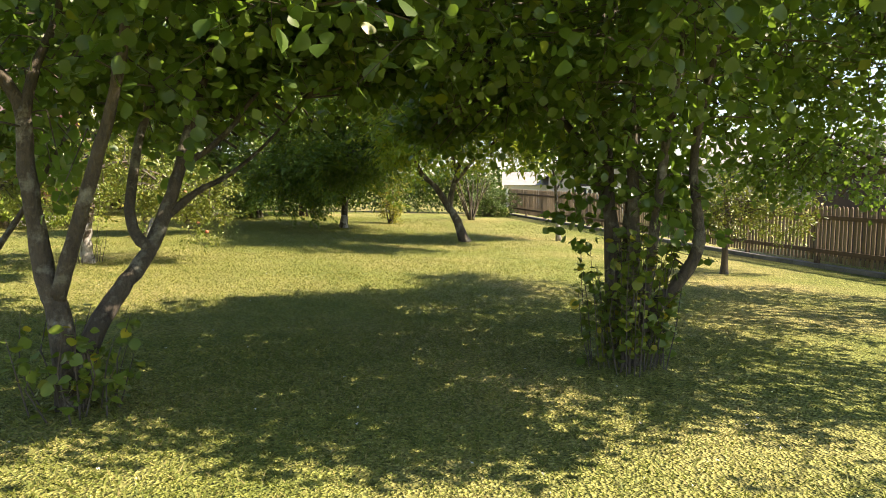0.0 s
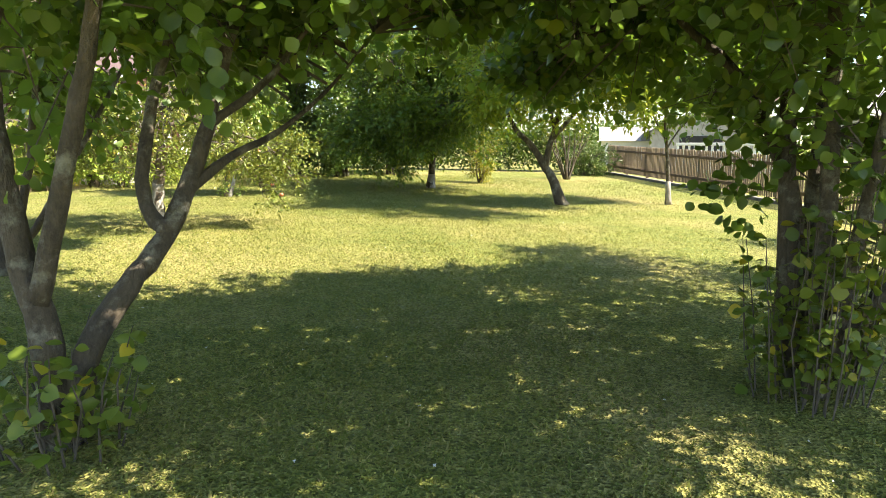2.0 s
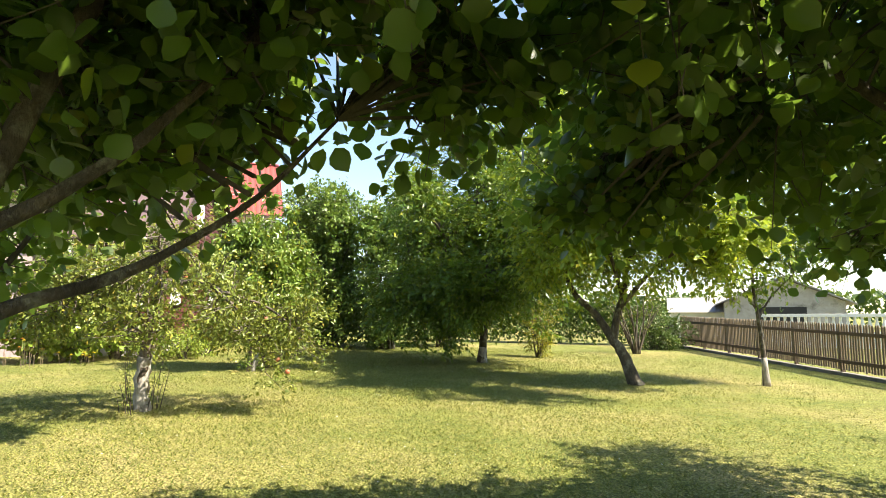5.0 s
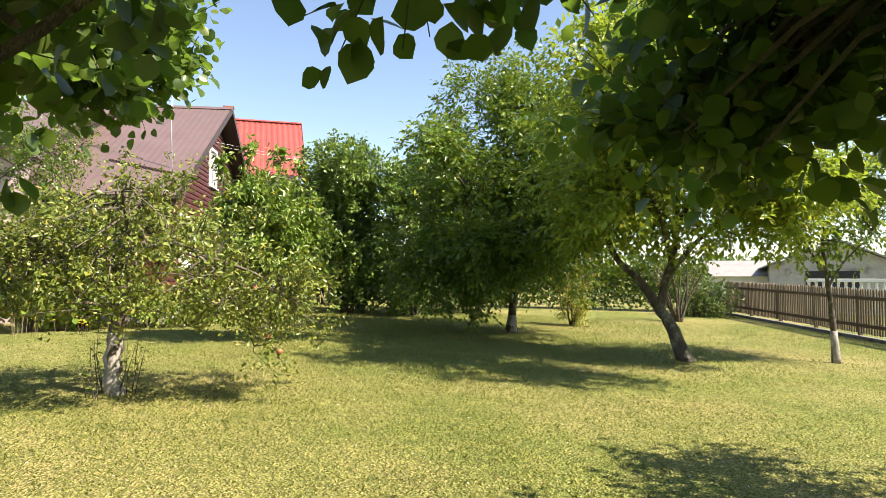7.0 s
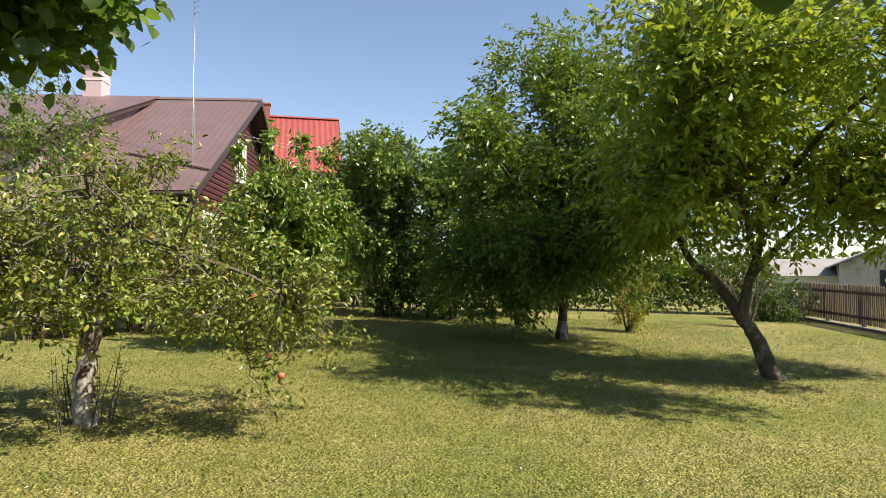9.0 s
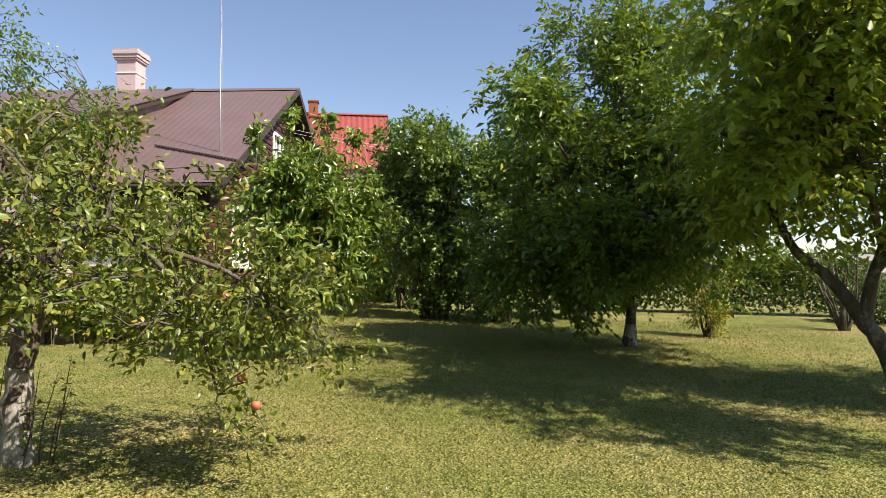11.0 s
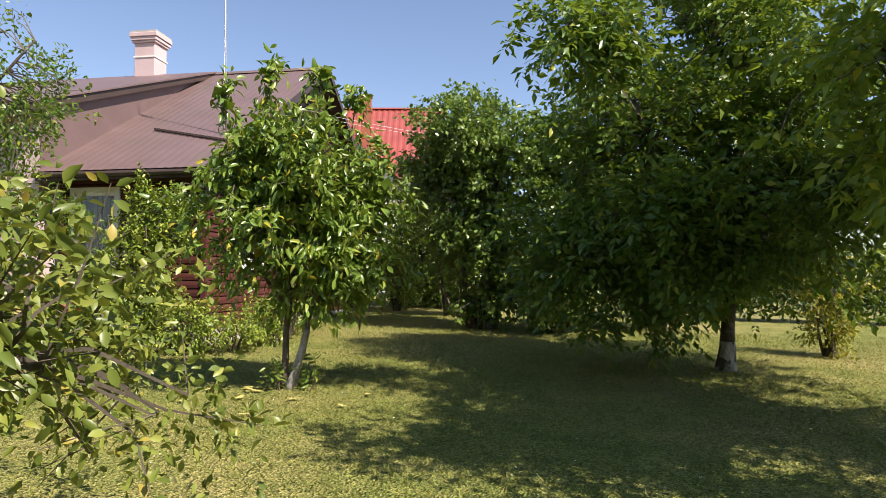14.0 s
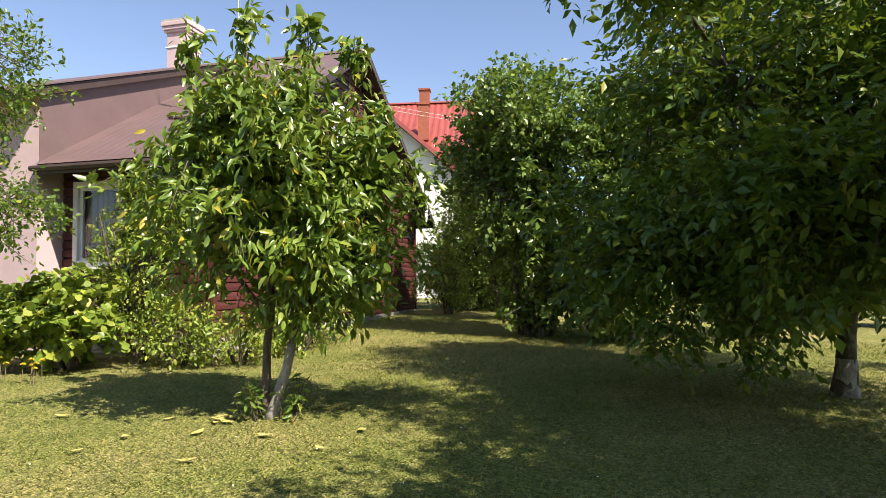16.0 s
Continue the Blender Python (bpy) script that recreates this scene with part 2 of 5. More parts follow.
class Geo:
    """Collects corners and faces of one mesh."""

    def __init__(self):
        self.v, self.f = [], []

    def add(self, verts, faces):
        k = len(self.v)
        self.v.extend([tuple(p) for p in verts])
        self.f.extend([tuple(i + k for i in f) for f in faces])

    def box(self, x0, x1, y0, y1, z0, z1):
        self.add([(x, y, z) for z in (z0, z1) for x, y in ((x0, y0), (x1, y0), (x1, y1), (x0, y1))],
                 [(3, 2, 1, 0), (4, 5, 6, 7), (0, 1, 5, 4), (1, 2, 6, 5), (2, 3, 7, 6), (3, 0, 4, 7)])

    def prism(self, outline, axis, a, b):
        """An outline in the plane across an axis ('x' takes y,z; 'y' takes x,z; 'z' takes x,y), from a to b."""
        def at(p, q):
            return {"x": (q, p[0], p[1]), "y": (p[0], q, p[1]), "z": (p[0], p[1], q)}[axis]
        n = len(outline)
        self.add([at(p, a) for p in outline] + [at(p, b) for p in outline],
                 [tuple(range(n))[::-1], tuple(range(n, 2 * n))] + [(i, (i + 1) % n, n + (i + 1) % n, n + i) for i in range(n)])

    def tube(self, pts, radii, sides=8, wob=0.0, rng=None):
        pts = [Vector(p) for p in pts]
        side = None
        verts, faces = [], []
        for i, p in enumerate(pts):
            d = (pts[min(i + 1, len(pts) - 1)] - pts[max(i - 1, 0)]).normalized()
            if side is None:
                side = d.orthogonal().normalized()
            side = (side - d * side.dot(d)).normalized()
            up = d.cross(side)
            for k in range(sides):
                a = 2 * math.pi * k / sides
                r = radii[i] * (1 + (wob * (rng.random() - 0.5) * 2 if rng else 0))
                verts.append(p + (side * math.cos(a) + up * math.sin(a)) * r)
        for i in range(len(pts) - 1):
            for k in range(sides):
                faces.append((i * sides + k, i * sides + (k + 1) % sides, (i + 1) * sides + (k + 1) % sides, (i + 1) * sides + k))
        faces.append(tuple(range(sides))[::-1])
        faces.append(tuple(range((len(pts) - 1) * sides, len(pts) * sides)))
        self.add(verts, faces)


def finish(name, geo, mat, parent=None, label="", smooth=False, bevel=0.0):
    me = bpy.data.meshes.new(name)
    me.from_pydata(geo.v, [], geo.f)
    if bevel:
        bm = bmesh.new()
        bm.from_mesh(me)
        bmesh.ops.bevel(bm, geom=bm.edges[:], offset=bevel, segments=1, affect="EDGES")
        bm.to_mesh(me)
        bm.free()
    me.materials.append(mat)
    if smooth:
        me.polygons.foreach_set("use_smooth", [True] * len(me.polygons))
    me.update()
    ob = new(name, me)
    if parent:
        ob.parent = parent
    if label:
        ob["label"] = label
    return ob


def mesh_np(name, verts, tris, mat, parent=None, label=""):
    me = bpy.data.meshes.new(name)
    verts = np.ascontiguousarray(verts, dtype=np.float32)
    tris = np.ascontiguousarray(tris, dtype=np.int32)
    me.vertices.add(len(verts))
    me.vertices.foreach_set("co", verts.ravel())
    me.loops.add(len(tris) * 3)
    me.loops.foreach_set("vertex_index", tris.ravel())
    me.polygons.add(len(tris))
    me.polygons.foreach_set("loop_start", np.arange(0, len(tris) * 3, 3, dtype=np.int32))
    me.polygons.foreach_set("loop_total", np.full(len(tris), 3, dtype=np.int32))
    me.materials.append(mat)
    me.update(calc_edges=True)
    ob = new(name, me)
    if parent:
        ob.parent = parent
    if label:
        ob["label"] = label
    return ob


def empty(name, m, label, category, group="", kind=""):
    e = new(name)
    e.matrix_world = m
    return tagged(e, label, category, group, kind)


def gz(x, y):
    """The ground's height."""
    return -0.03 - 0.029 * min(max(x, -18), 9) + 0.012 * min(max(y - 16, 0), 24)


def gz_np(x, y):
    return -0.03 - 0.029 * np.clip(x, -18, 9) + 0.012 * np.clip(y - 16, 0, 24)


def smooth_line(pts, n):
    """A Catmull-Rom curve through the points, n steps a stretch."""
    p = [Vector(q) for q in pts]
    p = [p[0] * 2 - p[1]] + p + [p[-1] * 2 - p[-2]]
    out = []
    for i in range(1, len(p) - 2):
        for k in range(n):
            t = k / n
            out.append(0.5 * (2 * p[i] + (p[i + 1] - p[i - 1]) * t + (2 * p[i - 1] - 5 * p[i] + 4 * p[i + 1] - p[i + 2]) * t * t
                              + (3 * p[i] - p[i - 1] - 3 * p[i + 1] + p[i + 2]) * t ** 3))
    out.append(p[-2])
    return out


# leaf shapes: x across, y along, z off the blade
def leaf_shape(widths, bend, fold):
    n = len(widths)
    v, f = [(0, 0, 0)], []
    for i, w in enumerate(widths):
        y = (i + 1) / (n + 1)
        z = -bend * y * y
        v += [(-w, y, z + fold * w), (0, y, z), (w, y, z + fold * w)]
    v.append((0, 1, -bend))
    last = len(v) - 1
    f += [(0, 2, 1), (0, 3, 2)]
    for i in range(n - 1):
        a, b = 1 + 3 * i, 4 + 3 * i
        f += [(a, a + 1, b + 1), (a, b + 1, b), (a + 1, a + 2, b + 2), (a + 1, b + 2, b + 1)]
    a = 1 + 3 * (n - 1)
    f += [(a, a + 1, last), (a + 1, a + 2, last)]
    return np.array(v, dtype=float), np.array(f)


SHAPES = {
    "round": leaf_shape((0.34, 0.46, 0.37), 0.16, 0.25),
    "disc": leaf_shape((0.42,), 0.16, 0.25),
    "leaflet": leaf_shape((0.25,), 0.2, 0.4),
    "oval": leaf_shape((0.22, 0.21), 0.22, 0.4),
    "lance": leaf_shape((0.135, 0.14), 0.34, 0.45),
    "peach": leaf_shape((0.16, 0.155), 0.36, 0.5),
    "heart": leaf_shape((0.36,), 0.2, 0.3),
    "small": leaf_shape((0.28,), 0.1, 0.4),
    "chip": (np.array([(0, 0, 0), (-0.36, 0.5, 0.05), (0.36, 0.5, 0.05), (0, 1, -0.08)], dtype=float), np.array([(0, 2, 1), (1, 2, 3)])),
}


def leaves(shape, pos, axis, size, rng, flat=0.6):
    """Corner and triangle arrays of many leaves at pos, pointing along axis, faces turned up by flat."""
    tv, tf = SHAPES[shape]
    n = len(pos)
    axis = axis / np.maximum(np.linalg.norm(axis, axis=1, keepdims=True), 1e-6)
    up = rng.normal(size=(n, 3)) * (1 - flat) + np.array([0, 0, flat])
    side = np.cross(axis, up)
    side /= np.maximum(np.linalg.norm(side, axis=1, keepdims=True), 1e-6)
    nor = np.cross(side, axis)
    wide = size * rng.uniform(0.8, 1.15, n)
    v = (pos[:, None, :] + tv[None, :, 0, None] * side[:, None, :] * wide[:, None, None]
         + tv[None, :, 1, None] * axis[:, None, :] * size[:, None, None]
         + tv[None, :, 2, None] * nor[:, None, :] * size[:, None, None] * rng.uniform(0.4, 1.6, n)[:, None, None])
    f = tf[None] + (np.arange(n) * len(tv))[:, None, None]
    return v.reshape(-1, 3), f.reshape(-1, 3)


def blob_points(rng, blobs, gap=0.0, gap_scale=1.0, core=0.45):
    """Points in lumpy ellipsoids (x, y, z, rx, ry, rz, count), thicker towards the outside, with gaps."""
    out, mids = [], []
    for cx, cy, cz, rx, ry, rz, count in blobs:
        got, tries = 0, 0
        while got < count and tries < count * 8:
            tries += 1
            d = Vector(rng.normal(size=3)).normalized()
            lump = 1 + 0.32 * noise.noise((d.x * 1.9 + cx, d.y * 1.9 + cy, d.z * 1.9 + cz)) + 0.14 * noise.noise((d.x * 5 + cy, d.y * 5, d.z * 5 + cx))
            r = (core + (1 - core) * rng.random() ** 0.7) * lump
            p = Vector((cx + d.x * rx * r, cy + d.y * ry * r, cz + d.z * rz * r))
            if noise.noise(p * gap_scale) < gap - 0.5:
                continue
            out.append(p)
            mids.append((cx, cy, cz))
            got += 1
    return np.array(out), np.array(mids)


def clear_of_walk(p):
    """True where the walker's head would not brush a leaf."""
    line = np.where(p[:, 1] < 3.6, -0.06 * p[:, 1], -0.22 - 0.21 * (p[:, 1] - 3.6) - 0.004 * (p[:, 1] - 3.6) ** 2)
    return (np.abs(p[:, 0] - line) > 0.75) | (p[:, 2] > 2.06) | (p[:, 1] > 13.5)


def tree(name, label, category, seed, limbs, blobs, leaf, mat, size, per_twig, twig=0.5, droop=0.2, flat=0.6, bark=None, gap=0.15, gap_scale=0.9,
         core=0.45, sides=9, whitewash=0.0, group="", leaflets=0, spread=1.0, clear=False, base=None, sticks=0.4, inner=0.0):
    """A tree: tapered limbs, twigs that run from them to the crown, and leaves along the twigs."""
    rng = np.random.default_rng(seed)
    bark = bark or M_BARK
    x, y = limbs[0][0][0][:2] if base is None else base
    top = empty(name, pose(x, y, gz(x, y)), label, category, group)
    root = Vector((x, y, gz(x, y)))
    joints = []
    for i, (pts, r0, r1) in enumerate(limbs):
        line = smooth_line([Vector(p) - root for p in pts], 5)
        k = len(line)
        line = [p + Vector(rng.normal(size=3)) * r1 * 0.10 for p in line]
        if i == 0:
            line[0].z = -0.06
        rad = [r0 + (r1 - r0) * (j / (k - 1)) ** 0.8 for j in range(k)]
        if i == 0:
            for j in range(min(3, k)):
                rad[j] *= (1.35, 1.14, 1.04)[j]
        g = Geo()
        g.tube(line, rad, sides, 0.10, rng)
        finish("trunk" if i == 0 else "limb", g, bark, top, smooth=True)
        if i == 0 and whitewash:
            cut = [j for j in range(k) if line[j].z < whitewash]
            g = Geo()
            g.tube([line[j] for j in cut], [rad[j] + 0.004 for j in cut], sides, 0.03, rng)
            finish("limewash", g, M_LIME, top, "flaking white limewash on the lower trunk", True)
        joints += [p for p in line[max(1, k // 3):]]
    joints = np.array([tuple(p) for p in joints])
    pts, mids = blob_points(rng, blobs, gap, gap_scale, core)
    if clear:
        pts, mids = pts[clear_of_walk(pts)], mids[clear_of_walk(pts)]
    pts, mids = pts - np.array(root), mids - np.array(root)
    g = Geo()
    P, A, S = [], [], []
    for p, mid in zip(pts, mids):
        out = p - mid
        out = out / max(np.linalg.norm(out), 1e-6)
        d = out * 0.8 + rng.normal(size=3) * 0.45 + np.array([0, 0, 0.25 - droop])
        d /= np.linalg.norm(d)
        a, b = p - d * twig * 0.5, p + d * twig * 0.5 - np.array([0, 0, droop * twig * 0.5])
        near = joints[np.argmin(((joints - a) ** 2).sum(1) + 0.6 * np.maximum(0, joints[:, 2] - a[2]) ** 2)]
        way = a - near
        reach = np.linalg.norm(way)
        near = a - way * min(1.0, 0.85 / max(reach, 1e-6))
        way = a - near
        c = near + way * 0.5 + np.array([0, 0, 0.08]) * np.linalg.norm(way) + rng.normal(size=3) * 0.05 * np.linalg.norm(way)
        if rng.random() < sticks:
            reach = np.linalg.norm(way)
            g.tube([near, c, a, (a + b) / 2, b], [0.006 + 0.008 * reach, 0.006 + 0.005 * reach, 0.006, 0.004, 0.002], 3)
        t = rng.random(per_twig) ** 0.75
        q = a[None] + (b - a)[None] * t[:, None] + rng.normal(size=(per_twig, 3)) * 0.10 * twig * spread
        ax = d[None] * 0.55 + rng.normal(size=(per_twig, 3)) * 0.6 + np.array([0, 0, -droop])
        P.append(q)
        A.append(ax)
        S.append(rng.uniform(0.65, 1.15, per_twig) * size)
    if g.f:
        finish("twig_spray", g, M_TWIG, top, "thin twigs carrying the leaves")["kind"] = "stuff"
    P, A, S = np.concatenate(P), np.concatenate(A), np.concatenate(S)
    if clear:
        ok = clear_of_walk(P + np.array(root))
        P, A, S = P[ok], A[ok], S[ok]
    if leaflets:
        # pinnate leaves: leaflets in pairs along a rachis and one at its end
        A /= np.linalg.norm(A, axis=1, keepdims=True)
        side = np.cross(A, np.array([0, 0, 1.0]))
        side /= np.maximum(np.linalg.norm(side, axis=1, keepdims=True), 1e-6)
        PP, AA, SS = [P + A * (S * 1.5)[:, None]], [A], [S * 1.15]
        for k in range(leaflets):
            along = 0.45 + 1.0 * k / leaflets
            for sgn in (-1, 1):
                PP.append(P + A * (S * along)[:, None])
                AA.append(A * 0.45 + side * sgn * 0.9 + np.array([0, 0, -0.25]))
                SS.append(S * (0.75 + 0.2 * k / leaflets))
        P, A, S = np.concatenate(PP), np.concatenate(AA), np.concatenate(SS)
    v, f = leaves(leaf, P, A, S, rng, flat)
    if inner:
        # larger leaves added deep inside to block light, darkening crown and cast shadow
        Q = []
        for cx, cy, cz, rx, ry, rz, count in blobs:
            d = rng.normal(size=(int(count * inner), 3))
            d *= (0.55 * rng.random(len(d)) ** 0.4 / np.linalg.norm(d, axis=1))[:, None]
            Q.append(d * np.array([rx, ry, rz]) + np.array([cx, cy, cz]))
        Q = np.concatenate(Q)
        if clear:
            Q = Q[clear_of_walk(Q - np.array([0, 0, 0.35]))]
        w, k = leaves("disc", Q - np.array(root), rng.normal(size=Q.shape), rng.uniform(1.0, 1.45, len(Q)) * size, rng, 0.4)
        v, f = np.concatenate([v, w]), np.concatenate([f, k + len(v)])
    mesh_np("crown", v, f, mat, top)["kind"] = "stuff"
    return top


# ---- ground ----
def build_ground():
    def steps():
        near = list(np.arange(-24, 48.01, 0.9))
        far, d = [], 1.0
        while d < 1800:
            d *= 1.5
            far.append(d)
        return [-24 - d for d in far[::-1]] + near + [48 + d for d in far]
    s = steps()
    g = Geo()
    n = len(s)
    for y in s:
        for x in s:
            h = 0.012 * noise.noise((x * 0.5, y * 0.5, 0)) if -24 <= x <= 48 and -24 <= y <= 48 else 0
            g.v.append((x, y, gz(x, y) + h - 0.004))
    for j in range(n - 1):
        for i in range(n - 1):
            g.f.append((j * n + i, j * n + i + 1, (j + 1) * n + i + 1, (j + 1) * n + i))
    tagged(finish("ground", g, M_LAWN, smooth=True), "mown lawn, green with dry yellowish patches", "lawn", kind="structure")


build_ground()


def build_grass():
    """Short blades and clover leaves on the lawn, thickest along the walk and thinning out."""
    rng = np.random.default_rng(5)

    def places(n, wide):
        t = rng.random(n) ** 1.15
        y = 1.2 + 27 * t
        x = -0.2 - 0.26 * y + rng.normal(size=n) * wide * (0.5 + 0.75 * y / 10)
        return x, y + rng.normal(size=n) * 0.5
    n = 210000
    x, y = places(n, 2.6)
    z = gz_np(x, y) - 0.006
    far = 1 + 0.012 * y
    h = rng.uniform(0.014, 0.036, n) * far
    a, la = rng.uniform(0, 2 * np.pi, n), rng.uniform(0, 2 * np.pi, n)
    w = rng.uniform(0.004, 0.009, n) * far
    lean = rng.uniform(0.5, 2.2, n) * h
    v = np.stack([np.stack([x - np.cos(a) * w, y - np.sin(a) * w, z], 1), np.stack([x + np.cos(a) * w, y + np.sin(a) * w, z], 1),
                  np.stack([x + np.cos(la) * lean, y + np.sin(la) * lean, z + h], 1)], 1)
    ob = mesh_np("grass", v.reshape(-1, 3), np.arange(3 * n).reshape(-1, 3), M_GRASS)
    tagged(ob, "short mown grass blades of the lawn", "grass", kind="stuff")
    n = 150000
    x, y = places(n, 2.4)
    P = np.stack([x, y, gz_np(x, y) + rng.uniform(0.004, 0.03, n)], 1)
    A = rng.normal(size=(n, 3))
    A[:, 2] *= 0.3
    v, f = leaves("chip", P, A, rng.uniform(0.009, 0.018, n) * (0.8 + 0.03 * y), rng, 0.68)
    tagged(mesh_np("clover", v, f, M_CLOVER), "clover and plantain leaves among the grass", "clover", kind="stuff")


build_grass()

# ---- trees ----
HAZEL = dict(leaf="round", mat=M_LEAF_HAZEL, size=0.105, per_twig=12, twig=0.6, droop=0.25, flat=0.6, gap=0.40, gap_scale=1.3, core=0.3, clear=True, group="hazel trees")
FAR_HAZEL = dict(HAZEL, leaf="disc")
tree("hazel_tree", "multi-stemmed hazel with dark leaning trunks on the lawn", "tree", 11, [
    ([(-2.5, 4.2, 0.05), (-2.55, 4.2, 0.65), (-2.65, 4.22, 1.0), (-2.72, 4.22, 1.62), (-2.76, 4.24, 2.05), (-3.0, 4.1, 2.5), (-3.3, 3.9, 3.3)], 0.085, 0.03),
    ([(-2.72, 4.22, 1.95), (-2.69, 4.33, 2.3), (-2.59, 4.5, 2.8), (-2.6, 4.7, 3.8)], 0.04, 0.018),
    ([(-2.57, 4.2, 0.75), (-2.33, 4.17, 1.4), (-2.15, 4.12, 1.86), (-1.99, 4.06, 2.3), (-1.9, 3.95, 2.8), (-1.9, 3.7, 3.9)], 0.055, 0.022),
    ([(-2.45, 4.22, 0.1), (-2.41, 4.32, 0.48), (-2.3, 4.53, 0.78), (-2.18, 4.79, 1.09), (-2.08, 5.02, 1.56), (-2.01, 5.25, 2.14), (-1.85, 5.5, 2.95), (-1.8, 5.7, 3.9)], 0.085, 0.025),
    ([(-2.18, 4.75, 1.04), (-2.33, 4.78, 1.26), (-2.35, 4.95, 1.77), (-2.3, 5.16, 2.35), (-2.5, 5.4, 3.4)], 0.05, 0.02),
    ([(-2.1, 4.9, 1.3), (-1.98, 5.17, 1.47), (-1.83, 5.57, 1.63), (-1.6, 5.99, 1.95), (-1.35, 6.25, 2.35)], 0.036, 0.007),
    ([(-2.07, 5.04, 1.64), (-1.81, 5.3, 1.91), (-1.67, 5.55, 2.2), (-1.3, 5.9, 2.8)], 0.03, 0.014),
], [(-2.7, 4.3, 3.8, 2.5, 2.9, 1.6, 700), (-1.2, 4.6, 3.2, 1.6, 2.5, 0.9, 420), (-3.7, 6.4, 3.1, 1.5, 1.7, 1.0, 260), (-2.6, 4.6, 2.3, 1.3, 1.3, 0.6, 60), (-0.9, 5.9, 3.3, 1.3, 1.2, 0.7, 130), (-1.7, 6.0, 2.8, 0.9, 0.8, 0.55, 170), (-0.95, 6.5, 2.7, 0.5, 0.5, 0.3, 90), (-2.6, 6.1, 2.5, 0.9, 0.8, 0.5, 120), (-3.35, 7.1, 2.9, 0.7, 0.6, 0.45, 120)], **HAZEL)
tree("hazel_tree", "dense multi-stemmed hazel with suckers round its base", "tree", 12, [
    ([(1.68, 5.75, -0.05), (1.66, 5.72, 1.0), (1.62, 5.73, 2.0), (1.56, 5.74, 3.0), (1.5, 5.8, 4.2)], 0.075, 0.025),
    ([(1.58, 5.8, 0.0), (1.55, 5.95, 1.05), (1.44, 6.13, 1.57), (1.2, 6.34, 2.06), (0.9, 6.54, 2.4), (0.5, 6.7, 2.9)], 0.07, 0.02),
    ([(1.54, 5.88, 0.1), (1.5, 6.05, 1.67), (1.49, 6.19, 2.57), (1.45, 6.34, 3.3), (1.3, 6.6, 4.2)], 0.065, 0.02),
    ([(1.7, 5.68, 0.2), (1.85, 5.6, 0.48), (2.02, 5.57, 0.7), (2.16, 5.53, 1.0), (2.14, 5.56, 1.35), (2.12, 5.59, 1.8), (2.25, 5.58, 2.6), (2.5, 5.5, 3.6)], 0.075, 0.025),
    ([(1.72, 5.62, 0.2), (1.78, 5.41, 1.56), (1.83, 5.29, 2.23), (1.86, 5.18, 2.95), (1.9, 5.0, 3.8)], 0.05, 0.018),
    ([(1.63, 5.9, 0.3), (1.75, 6.2, 1.4), (1.95, 6.6, 2.3), (2.2, 7.1, 3.3)], 0.055, 0.018),
], [(1.7, 6.0, 3.8, 2.7, 2.7, 1.7, 640), (0.5, 5.4, 3.2, 1.5, 2.3, 0.9, 350), (2.8, 7.6, 3.1, 1.9, 1.9, 1.2, 260), (1.7, 6.0, 2.2, 1.1, 1.1, 0.6, 60), (0.7, 7.5, 2.95, 1.3, 1.3, 0.8, 230), (1.4, 4.2, 3.4, 1.9, 1.2, 0.9, 180), (0.3, 7.6, 2.8, 0.6, 0.6, 0.42, 60), (-0.1, 7.9, 2.3, 0.42, 0.36, 0.25, 90), (1.2, 8.6, 2.7, 0.8, 0.8, 0.36, 80), (1.9, 9.4, 2.2, 0.6, 0.5, 0.35, 55), (2.7, 9.6, 2.3, 0.6, 0.5, 0.4, 55), (2.9, 3.7, 3.5, 0.9, 0.7, 0.6, 150), (1.7, 5.9, 1.5, 0.6, 0.6, 0.8, 60)], **HAZEL)
tree("hazel_tree", "hazel with a low spreading crown near the picket fence", "tree", 13, [
    ([(6.4, 8.3, -0.2), (6.35, 8.3, 0.9), (6.2, 8.2, 1.8), (5.8, 8.1, 2.9)], 0.10, 0.03),
    ([(6.45, 8.35, 0.1), (6.6, 8.5, 1.0), (6.8, 8.6, 2.0), (7.0, 8.6, 3.1)], 0.07, 0.025),
    ([(6.3, 8.3, 1.3), (5.6, 8.7, 1.9), (4.9, 9.0, 2.3), (4.1, 9.2, 2.7)], 0.05, 0.02),
# the mass at x 8.7 is unseen, added to shade the lawn at right
], [(5.2, 8.2, 3.5, 2.6, 2.8, 1.7, 600), (8.7, 8.8, 3.6, 1.9, 2.3, 1.3, 260), (4.4, 6.2, 3.4, 2.0, 1.8, 1.3, 280), (4.9, 9.4, 2.0, 1.2, 1.0, 0.6, 150), (6.4, 10.3, 1.8, 1.3, 0.8, 0.6, 110), (3.8, 10.4, 3.7, 1.2, 1.3, 0.6, 190)], **FAR_HAZEL)
# trunk is out of view; added so that its crown shades the near lawn
tree("hazel_tree", "spreading hazel whose crown shades the near lawn", "tree", 14, [
    ([(6.0, 4.4, -0.15), (5.95, 4.4, 0.9), (5.8, 4.3, 1.9), (5.6, 4.2, 3.2)], 0.10, 0.03),
    ([(6.0, 4.45, 0.2), (6.3, 4.6, 1.2), (6.7, 4.8, 2.6)], 0.07, 0.02),
    ([(5.9, 4.4, 0.9), (5.2, 4.3, 1.9), (4.5, 4.2, 2.7)], 0.05, 0.02),
], [(5.6, 5.3, 3.6, 2.3, 2.0, 1.4, 380), (4.0, 5.3, 3.4, 1.4, 1.6, 0.9, 140)], **FAR_HAZEL)
